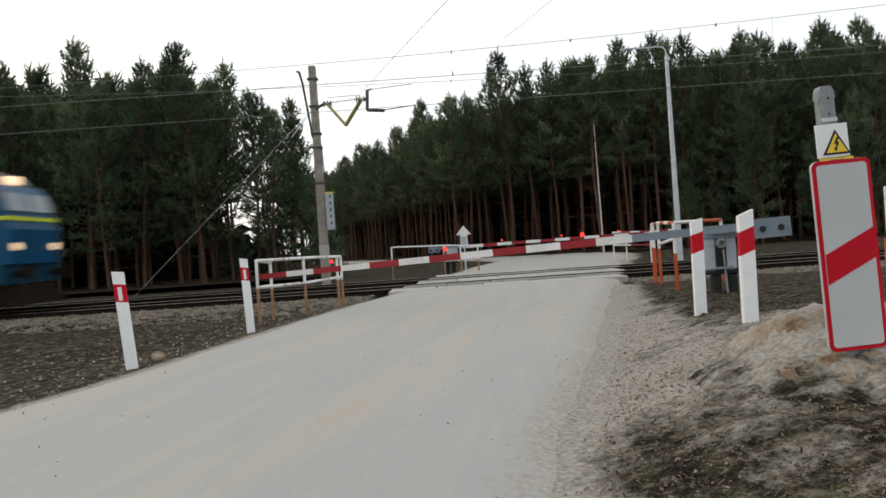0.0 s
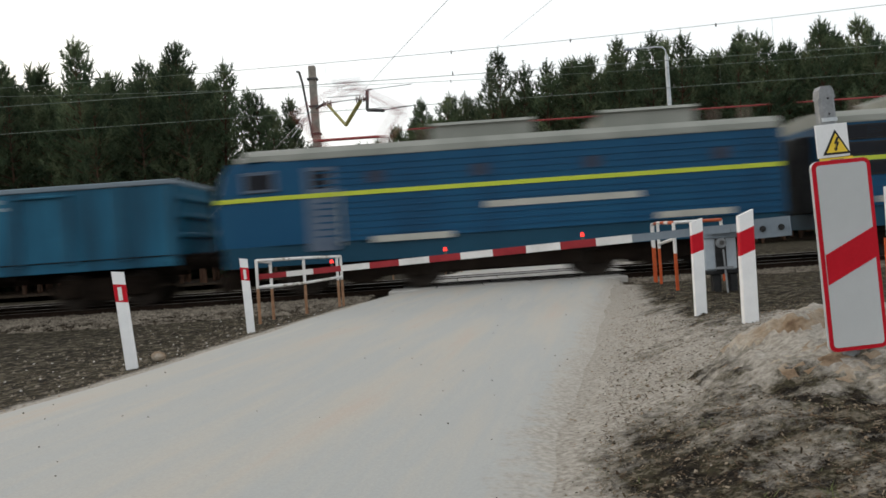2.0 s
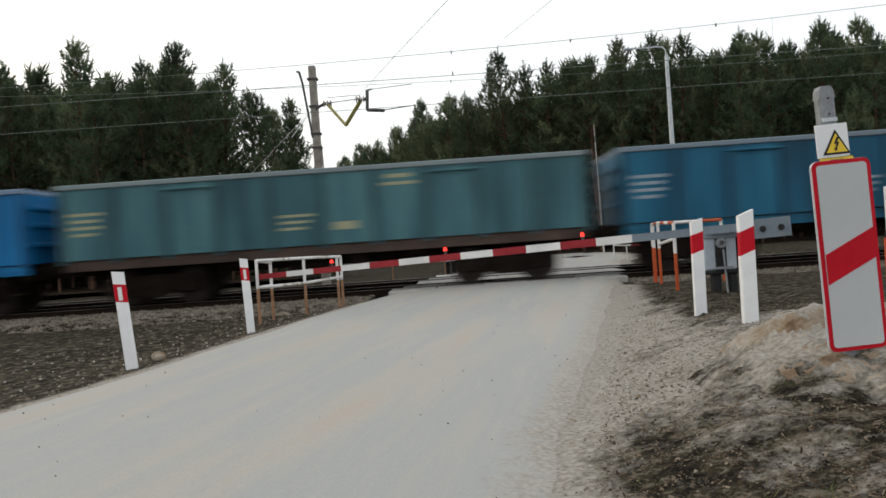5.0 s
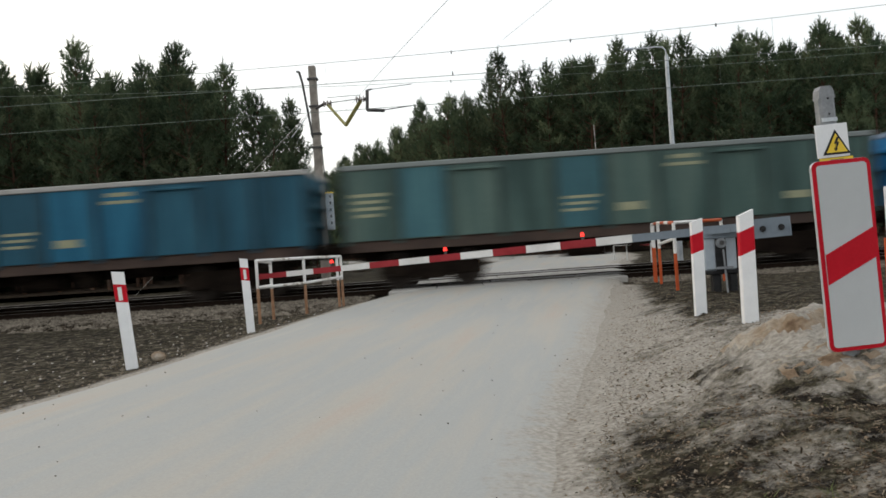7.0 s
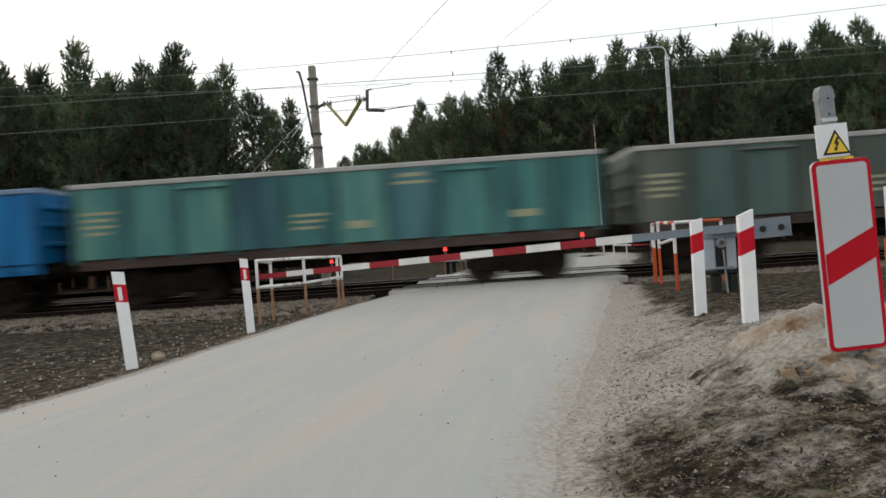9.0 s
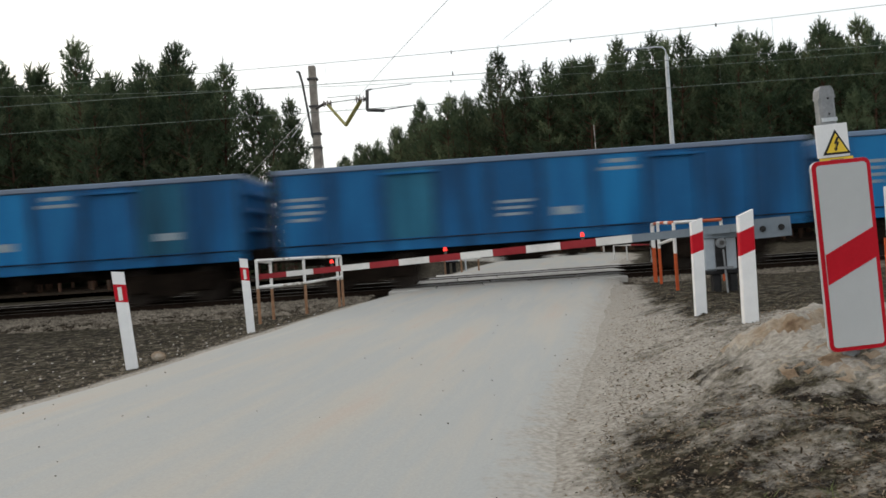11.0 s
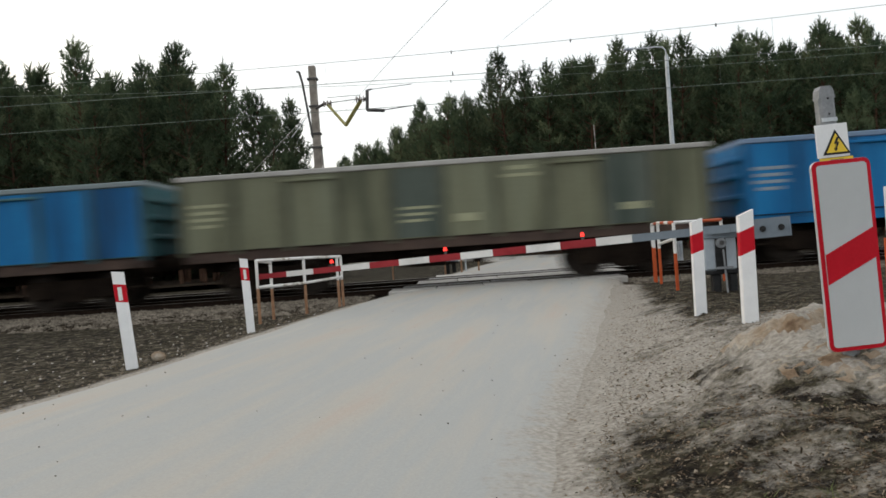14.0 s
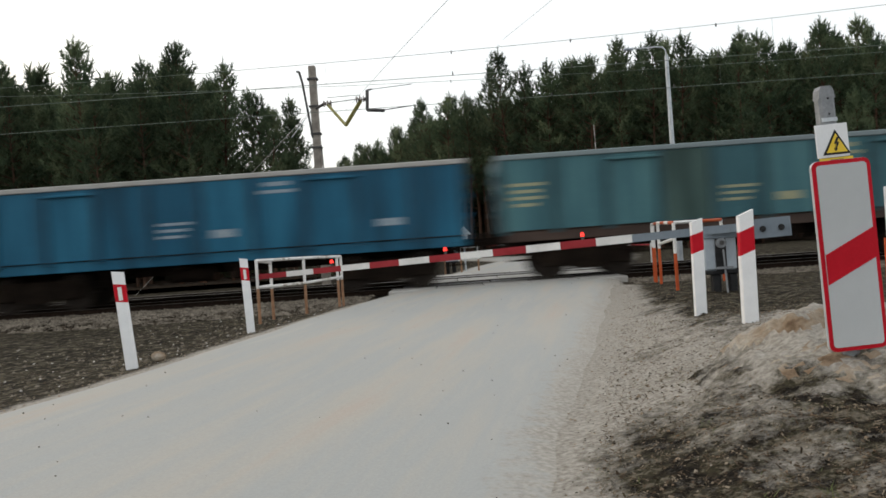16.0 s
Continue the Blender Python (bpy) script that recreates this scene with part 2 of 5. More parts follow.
# road edges: (y, x)
ROAD_L = [(-12, -6.5), (0, -4.9), (6.1, -3.72), (8.0, -3.30), (11.0, -2.86), (14.9, -2.22), (19.9, -1.18), (26.2, -0.27), (34, 0.9), (42, 2.6), (48, 1.6), (58, -3.0), (80, -14.0), (110, -28)]
ROAD_R = [(-12, -1.6), (0, -0.15), (3.2, 0.29), (4.3, 0.53), (6.3, 1.02), (9.0, 1.70), (21, 4.44), (27, 5.7), (36, 8.3), (44, 9.6), (50, 8.0), (60, 2.5), (80, -9.5), (110, -23)]
TRACKS = (20.6, 24.6)


def ground_z(x, y):
    n = noise.noise(Vector((x * 0.35, y * 0.35, 0))) * 0.05 + noise.noise(Vector((x * 1.6, y * 1.6, 5))) * 0.025
    if 0 < x < 8 and y < 12:
        n += noise.noise(Vector((x * 3.5, y * 3.5, 8))) * 0.03 + noise.noise(Vector((x * 9, y * 9, 9))) * 0.016 + noise.noise(Vector((x * 19, y * 19, 4))) * 0.008
    l, r = lerp_table(ROAD_L, y), lerp_table(ROAD_R, y)
    out = max(l - x, x - r, 0.0)                      # how far beside the road
    z = n * min(1.0, out / 0.8) - 0.03
    if x < l:                                         # low verge
        z -= 0.16 * min(1, out / 1.5)
    if x > r and y < 16.4:                            # raised verge
        k = min(1.0, out / 1.6)
        z += k * k * (3 - 2 * k) * lerp_table([(0, 0.20), (3, 0.24), (4, 0.29), (5.5, 0.31), (6.5, 0.30), (8.4, 0.20), (12, 0.13), (14, 0.09), (16.4, 0.0)], y)
    bed = min(1.0, max(0.0, (y - 16.4) / 1.2)) * min(1.0, max(0.0, (29.4 - y) / 1.2))
    z -= bed * 0.40 * min(1.0, out / 1.0)
    if 17 < y < 29 and out == 0:
        z -= 0.35
    return z


# ---------------------------------------------------------------- ground
def build_ground():
    def sand(x, y):
        l, r = lerp_table(ROAD_L, y), lerp_table(ROAD_R, y)
        if x < l:
            return max(0.0, 0.64 - (l - x) / 1.0)
        if x > r:
            far = lerp_table([(2.0, 0.18), (3.2, 0.22), (3.9, 0.42), (4.6, 0.62), (6.0, 0.58), (7.5, 0.46), (9.0, 0.26), (12, 0.08), (17, 0.02)], y)
            near = 0.90 - (x - r) / lerp_table([(2.0, 0.75), (4.0, 1.2), (8.0, 2.0), (14.0, 1.3)], y)
            return max(0.0, max(near, far - max(0.0, x - 3.6) * 0.25) + 0.30 * noise.noise(Vector((x * 1.1, y * 0.9, 11))))
        return 0.75
    xs = [-3000, -900, -300, -140, -90, -60, -45] + list(np.arange(-36, -8, 1.0)) + list(np.arange(-8, 0, 0.2)) + list(np.arange(0, 4, 0.06)) + list(np.arange(4, 8, 0.2)) + list(np.arange(8, 40, 1.0)) + [45, 60, 90, 140, 300, 900, 3000]
    ys = [-3000, -900, -300, -100, -50, -30, -20, -14] + list(np.arange(-12, 1, 1.0)) + list(np.arange(1, 2.4, 0.2)) + list(np.arange(2.4, 8, 0.06)) + list(np.arange(8, 20, 0.2)) + list(np.arange(20, 60, 1.0)) + [65, 72, 80, 90, 100, 115, 140, 200, 400, 900, 3000]
    verts = [(x, y, ground_z(x, y)) for y in ys for x in xs]
    w = len(xs)
    faces = [(j * w + i, j * w + i + 1, (j + 1) * w + i + 1, (j + 1) * w + i) for j in range(len(ys) - 1) for i in range(w - 1)]
    g = raw("ground", verts, faces, M_GROUND)
    at = g.data.attributes.new("sand", "FLOAT", "POINT")
    at.data.foreach_set("value", [sand(v[0], v[1]) if -13 < v[1] < 110 and abs(v[0]) < 40 else 0.0 for v in verts])
    for f in g.data.polygons:
        f.use_smooth = True
    tagged(g, "dry brown soil with sand, litter and sparse grass", "ground", kind="structure")


def build_road(name, y0, y1, step):
    cols = 25
    verts, faces = [], []
    ys = list(np.arange(y0, y1 + 1e-6, step))
    for y in ys:
        l, r = lerp_table(ROAD_L, y), lerp_table(ROAD_R, y)
        l -= 0.08 + 0.10 * noise.noise(Vector((0, y * 0.5, 1))) + 0.03 * noise.noise(Vector((0, y * 2.1, 2)))
        r += 0.15 + 0.10 * noise.noise(Vector((9, y * 0.5, 3))) + 0.04 * noise.noise(Vector((9, y * 1.3, 4)))
        for i in range(cols):
            k = i / (cols - 1)
            x = l + (r - l) * k
            edge = min(k, 1 - k) * (r - l)
            z = 0.012 + 0.012 * min(1, edge / 1.2) + 0.008 * noise.noise(Vector((x, y * 0.7, 0))) - 0.07 * max(0, 1 - edge / 0.55) ** 2
            verts.append((x, y, z))
    for j in range(len(ys) - 1):
        for i in range(cols - 1):
            faces.append((j * cols + i, j * cols + i + 1, (j + 1) * cols + i + 1, (j + 1) * cols + i))
    o = raw(name, verts, faces, M_ROAD)
    at = o.data.attributes.new("sand", "FLOAT", "POINT")
    width = [max(0.0, 0.74 - min(i / 1.3, (cols - 1 - i) / 2.3) * 0.40) for i in range(cols)]
    at.data.foreach_set("value", width * len(ys))
    for f in o.data.polygons:
        f.use_smooth = True
    tagged(o, "pale worn asphalt road covered with sand and dust", "road", kind="structure")


build_ground()
build_road("road_near", -12, 18.85, 0.15)
build_road("road_far", 26.6, 108, 0.5)


def build_crossing():
    c = tagged(new("level_crossing"), "concrete slabs and dark infill between the rails of the crossing", "crossing", kind="structure")
    strips = [(18.7, 19.80, M_SLAB, 0.03), (19.98, 21.22, M_DARKSLAB, 0.02), (21.42, 23.80, M_SLAB, 0.015), (23.98, 25.22, M_DARKSLAB, 0.02), (25.42, 26.75, M_SLAB, 0.03)]
    for y0, y1, mat, z in strips:
        ym = (y0 + y1) / 2
        l, r = lerp_table(ROAD_L, ym) - 0.25, lerp_table(ROAD_R, ym) + 0.25
        n = 5
        for i in range(n):
            a, b = l + (r - l) * i / n, l + (r - l) * (i + 1) / n
            part("slab", box(B(), a + 0.008, b - 0.008, y0, y1, -0.2, z + rnd.uniform(-0.006, 0.006), 0.012), mat, c)


def build_tracks():
    bm = B()
    for sgn, x0, x1 in ((-1, -140, -1.9), (1, 3.95, 140)):
        n = 140
        prof = [(16.3, -0.34), (17.3, -0.15), (18.9, -0.11), (22.1, -0.12), (22.6, -0.2), (23.1, -0.12), (26.6, -0.13), (27.6, -0.3), (28.6, -0.5)]
        rows = []
        for i in range(n + 1):
            k = i / n
            x = x0 + (x1 - x0) * (k ** 3 if sgn > 0 else 1 - (1 - k) ** 3)
            rows.append([bm.verts.new((x, y + 0.12 * noise.noise(Vector((x * 1.5, y, 0))), z + 0.03 * noise.noise(Vector((x * 2, y * 2, 3))))) for y, z in prof])
        for i in range(n):
            for j in range(len(prof) - 1):
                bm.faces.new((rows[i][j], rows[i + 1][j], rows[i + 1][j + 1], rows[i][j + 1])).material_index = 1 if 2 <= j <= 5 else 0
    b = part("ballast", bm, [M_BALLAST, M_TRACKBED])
    tagged(b, "grey-brown crushed stone ballast under two tracks", "ballast", kind="structure")
    for yc in TRACKS:
        tr = tagged(new("railway_track"), "rusty steel rails on concrete sleepers in ballast", "railway track", kind="structure")
        for s in (-1, 1):
            y = yc + s * 0.7535
            bm = B()
            prof = [(-0.075, -0.13), (0.075, -0.13), (0.075, -0.118), (0.012, -0.10), (0.012, 0.0), (0.036, 0.008), (0.036, 0.032), (0.028, 0.040), (-0.028, 0.040), (-0.036, 0.032), (-0.036, 0.008), (-0.012, 0.0), (-0.012, -0.10), (-0.075, -0.118)]
            a = [bm.verts.new((-150, y + u, v)) for u, v in prof]
            c = [bm.verts.new((150, y + u, v)) for u, v in prof]
            for i in range(len(prof)):
                f = bm.faces.new((a[i], c[i], c[(i + 1) % len(prof)], a[(i + 1) % len(prof)]))
                f.material_index = 1 if 6 <= i <= 8 else 0
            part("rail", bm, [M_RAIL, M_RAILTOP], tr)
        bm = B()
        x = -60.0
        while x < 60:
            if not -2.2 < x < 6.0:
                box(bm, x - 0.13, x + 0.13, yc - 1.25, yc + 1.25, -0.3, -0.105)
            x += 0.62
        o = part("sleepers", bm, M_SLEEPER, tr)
        tagged(o, kind="stuff")


build_crossing()
build_tracks()


# ---------------------------------------------------------------- the train
RAIL_Z = 0.04
PITCH_W, EXTRA = 14.123, 2.353


def travel(t):
    """Where the coupling between locomotive and first wagon is at t seconds."""
    return -41.23 + 17.386 * t + 0.025 * t * t


def train_rows(offset):
    return [(0.5 * i, pose(travel(0.5 * i) + offset, TRACKS[0], RAIL_Z)) for i in range(33)]


moving = []                                            # (thing, offset along the track)

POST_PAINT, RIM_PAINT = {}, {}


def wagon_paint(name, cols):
    """Rain-streaked wall paint, with a grimier copy darkened as post shade and a dustier, lit-looking one for the top
    rail.
    """
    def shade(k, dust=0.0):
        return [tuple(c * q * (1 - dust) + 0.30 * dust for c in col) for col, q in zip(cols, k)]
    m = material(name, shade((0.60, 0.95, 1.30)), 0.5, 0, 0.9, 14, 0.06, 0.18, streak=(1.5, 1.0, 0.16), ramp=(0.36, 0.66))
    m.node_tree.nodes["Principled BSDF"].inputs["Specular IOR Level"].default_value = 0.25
    # darker copy: the posts' shade is put into the colour, with some grime
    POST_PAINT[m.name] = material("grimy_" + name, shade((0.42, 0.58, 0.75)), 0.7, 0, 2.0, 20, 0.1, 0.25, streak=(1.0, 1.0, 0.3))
    # top rail paint lightened as if lit from above, besides the dust
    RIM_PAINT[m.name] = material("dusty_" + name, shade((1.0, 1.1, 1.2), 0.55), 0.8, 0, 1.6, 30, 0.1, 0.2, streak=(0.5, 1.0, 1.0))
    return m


P_BLUE = wagon_paint("blue_wagon_paint", [(0.003, 0.072, 0.20), (0.004, 0.098, 0.265), (0.008, 0.115, 0.27)])
P_SKY = wagon_paint("faded_blue_wagon_paint", [(0.006, 0.074, 0.136), (0.009, 0.096, 0.174), (0.016, 0.112, 0.184)])
P_STEEL = wagon_paint("dusty_steel_blue_wagon_paint", [(0.012, 0.072, 0.112), (0.018, 0.092, 0.142), (0.028, 0.108, 0.152)])
P_BRIGHT = wagon_paint("fresh_blue_wagon_paint", [(0.003, 0.115, 0.31), (0.004, 0.138, 0.35), (0.008, 0.148, 0.34)])
P_TEAL = wagon_paint("teal_wagon_paint", [(0.034, 0.108, 0.132), (0.048, 0.132, 0.155), (0.06, 0.142, 0.152)])
P_GREEN = wagon_paint("grey_green_wagon_paint", [(0.040, 0.084, 0.076), (0.060, 0.108, 0.096), (0.076, 0.112, 0.096)])
P_SEA = wagon_paint("sea_green_wagon_paint", [(0.035, 0.13, 0.13), (0.06, 0.19, 0.18), (0.09, 0.20, 0.16)])
P_GREY = wagon_paint("weathered_green_grey_wagon_paint", [(0.062, 0.088, 0.072), (0.090, 0.108, 0.090), (0.108, 0.106, 0.088)])
P_OLIVE = wagon_paint("olive_beige_wagon_paint", [(0.11, 0.12, 0.075), (0.155, 0.158, 0.10), (0.135, 0.145, 0.098)])
P_RIM = material("dusty_rim", [(0.30, 0.29, 0.27), (0.42, 0.41, 0.39)], 0.8, 0, 2, 30, 0.1, 0.2)
P_SOLE = material("rusty_solebar", [(0.034, 0.021, 0.016), (0.078, 0.050, 0.038)], 0.85, 0, 1.2, 30, 0.2, 0.25)
P_MARK = material("chalky_lettering", [(0.19, 0.25, 0.30), (0.29, 0.35, 0.39)], 0.7, 0, 9, 60, 0, 0.2)
P_MARKY = material("yellowed_lettering", [(0.25, 0.26, 0.16), (0.33, 0.33, 0.21)], 0.7, 0, 9, 60, 0, 0.2)


WHEELS = {}


def bogie(parent, x, wheelbase=1.8, radius=0.46):
    bm = B()
    for s in (-1, 1):
        prism(bm, [(-1.35, 0.62), (-1.1, 0.78), (1.1, 0.78), (1.35, 0.62), (1.2, 0.40), (0.55, 0.34), (0.35, 0.22), (-0.35, 0.22), (-0.55, 0.34), (-1.2, 0.40)], s * 1.0 - 0.06, s * 1.0 + 0.06)
        for w in (-wheelbase / 2, wheelbase / 2):
            box(bm, w - 0.17, w + 0.17, s * 1.02 - 0.12, s * 1.02 + 0.12, 0.30, 0.66, 0.03)
        for k in (-0.2, 0, 0.2):
            rod(bm, (k, s * 1.03, 0.25), (k, s * 1.03, 0.62), 0.07, sides=8)
    box(bm, -0.25, 0.25, -1.0, 1.0, 0.45, 0.80, 0.03)
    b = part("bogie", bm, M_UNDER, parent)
    b.location.x = x
    for w in (-wheelbase / 2, wheelbase / 2):
        for s in (-1, 1):
            if (radius, s) not in WHEELS:
                bm, y = B(), s * 0.7535
                rod(bm, (0, y - 0.06, 0), (0, y + 0.06, 0), radius - 0.005, radius + 0.005, 28)
                rod(bm, (0, y - s * 0.10, 0), (0, y - s * 0.06, 0), radius + 0.028, radius + 0.028, 28)
                rod(bm, (0, y + s * 0.06, 0), (0, y + s * 0.075, 0), radius * 0.82, radius * 0.80, 28)
                rod(bm, (0, y + s * 0.075, 0), (0, y + s * 0.12, 0), radius * 0.25, radius * 0.22, 16)
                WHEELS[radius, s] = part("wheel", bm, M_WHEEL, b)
                WHEELS[radius, s].location = (w, 0, radius)
            else:
                again(WHEELS[radius, s], (w, 0, radius), parent=b)
        if "axle" not in WHEELS:
            WHEELS["axle"] = part("axle", rod(B(), (0, -0.69, 0), (0, 0.69, 0), 0.085, sides=10), M_WHEEL, b)
            WHEELS["axle"].location = (w, 0, radius)
        else:
            again(WHEELS["axle"], (w, 0, radius), parent=b)
    return b


def build_wagon(paint, label, length=13.25, rim=None, marks=P_MARK, patches=(), seed=0):
    r = random.Random(seed)
    w = tagged(new("freight_wagon"), label, "freight wagon", group="open freight wagons of the train")
    h = length / 2
    W = 1.42
    Z0, Z1 = 1.26, 3.13
    # walls
    for s in (-1, 1):
        bm = B()
        box(bm, -h + 0.04, h - 0.04, s * W - 0.03, s * W + 0.03, Z0, Z1 - 0.06)
        part("side_wall", bm, paint, w)
    for s in (-1, 1):
        bm = B()
        box(bm, s * h - 0.03, s * h + 0.03, -W + 0.032, W - 0.032, Z0, Z1 - 0.06)
        part("end_wall", bm, paint, w)
    part("floor_plate", box(B(), -h + 0.05, h - 0.05, -W + 0.04, W - 0.04, Z0 - 0.02, Z0 + 0.06), P_SOLE, w)
    # rim
    bm = B()
    for s in (-1, 1):
        box(bm, -h - 0.05, h + 0.05, s * (W + 0.02) - 0.06, s * (W + 0.02) + 0.06, Z1 - 0.10, Z1 + 0.03, 0.02)
        box(bm, s * h - 0.05, s * h + 0.05, -W + 0.045, W - 0.045, Z1 - 0.10, Z1 + 0.025, 0.02)
    part("top_rail", bm, rim or RIM_PAINT[paint.name], w)
    # posts
    n = 10
    first = None
    for s in (-1, 1):
        for i in range(n + 1):
            x = -h + 0.06 + (length - 0.12) * i / n
            if first is None:
                bm = B()
                prism(bm, [(-0.085, 0), (-0.05, 0.085), (0.05, 0.085), (0.085, 0)], Z0 - 0.1, Z1 - 0.105, m=Matrix(((1, 0, 0, 0), (0, 0, 1, 0), (0, 1, 0, 0), (0, 0, 0, 1))))
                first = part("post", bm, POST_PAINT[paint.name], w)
                first.location = (x, s * (W + 0.031), 0)
                first.rotation_euler = (0, 0, 0 if s > 0 else math.pi)
            else:
                again(first, (x, s * (W + 0.031), 0), (0, 0, 0 if s > 0 else math.pi))
    # end ribs
    for s in (-1, 1):
        for z in (1.75, 2.25, 2.7):
            part("end_rib", box(B(), s * (h + 0.065) - 0.03, s * (h + 0.065) + 0.03, -W + 0.1, W - 0.1, z - 0.06, z + 0.06, 0.015), paint, w)
    # middle rail of the wall, upper flaps
    for x0, x1 in ((-h + 2.6, -h + 3.95), (h - 3.95, h - 2.6)):
        part("flap_rail", box(B(), x0, x1, -W - 0.125, -W - 0.032, Z1 - 0.26, Z1 - 0.20, 0.01), paint, w)
    # underframe
    bm = B()
    for s in (-1, 1):
        box(bm, -h + 0.02, h - 0.02, s * 1.33 - 0.05, s * 1.33 + 0.05, 0.98, Z0 - 0.025, 0.01)
    part("solebar", bm, paint if paint in (P_SKY, P_BLUE, P_BRIGHT) else P_SOLE, w)
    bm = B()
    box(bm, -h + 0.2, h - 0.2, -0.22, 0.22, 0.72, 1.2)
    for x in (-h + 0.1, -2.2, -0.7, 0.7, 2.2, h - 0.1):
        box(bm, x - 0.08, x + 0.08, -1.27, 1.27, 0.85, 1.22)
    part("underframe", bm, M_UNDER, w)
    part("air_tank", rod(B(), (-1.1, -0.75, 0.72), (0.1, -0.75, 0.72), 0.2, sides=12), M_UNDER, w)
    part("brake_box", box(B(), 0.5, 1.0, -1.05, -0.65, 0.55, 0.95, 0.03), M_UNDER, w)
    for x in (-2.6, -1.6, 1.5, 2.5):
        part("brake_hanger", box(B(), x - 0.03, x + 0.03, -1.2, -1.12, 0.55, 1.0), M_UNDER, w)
    for x in (-4.5 - (length - 13.25) / 2, 4.5 + (length - 13.25) / 2):
        bogie(w, x)
    for s in (-1, 1):
        for y in (-0.875, 0.875):
            bm = B()
            rod(bm, (s * h, y, 1.06), (s * (h + 0.3), y, 1.06), 0.09, 0.09, 10)
            rod(bm, (s * (h + 0.3), y, 1.06), (s * (h + 0.40), y, 1.06), 0.23, 0.23, 14)
            part("buffer", bm, M_UNDER, w)
        part("coupling", rod(B(), (s * h, 0, 1.0), (s * (h + 0.43), 0, 0.92), 0.05, sides=6), M_UNDER, w)
        part("step", box(B(), s * (h - 0.35) - 0.2, s * (h - 0.35) + 0.2, -1.45, -1.25, 0.5, 0.54), M_UNDER, w)
        for x in (-0.18, 0.18):
            part("step_hanger", box(B(), s * (h - 0.35) + x - 0.015, s * (h - 0.35) + x + 0.015, -1.43, -1.38, 0.5, 1.1), M_UNDER, w)
    # painted inscriptions as plain bars, set just proud of the wall panels
    y = -W - 0.036

    def bar(x0, x1, z0, z1, mat=marks):
        part("inscription", box(B(), x0, x1, y - 0.004, y + 0.004, z0, z1), mat, w)
    sp = (length - 0.12) / n

    def panel(i):
        return -h + 0.06 + sp * i
    a = panel(0) + 0.16
    for i, (dx, l) in enumerate(((0, 0.9), (0.05, 0.75), (0, 0.85), (0.1, 0.6))):
        bar(a + dx, a + dx + l, 2.36 - 0.17 * i, 2.44 - 0.17 * i)
    a = panel(6) + 0.2
    bar(a + 0.1, a + 0.75, 2.80, 2.90)
    bar(a - 0.02, a + 0.88, 2.62, 2.70)
    a = panel(4) + 0.22
    for i in range(3):
        bar(a, a + 0.85 - 0.1 * i, 1.98 - 0.16 * i, 2.05 - 0.16 * i)
    a = panel(5) + 0.25
    bar(a, a + 0.6, 1.60, 1.80)
    if seed % 3 == 0:
        bar(panel(9) - 0.85, panel(9) - 0.2, 1.62, 1.80)
    for i, (pi, mat) in enumerate(patches):
        part("repainted_panel", box(B(), panel(pi) + 0.09, panel(pi + 1) - 0.09, -W - 0.035, -W - 0.030, Z0 + 0.02, Z1 - 0.12), mat, w)
    return w


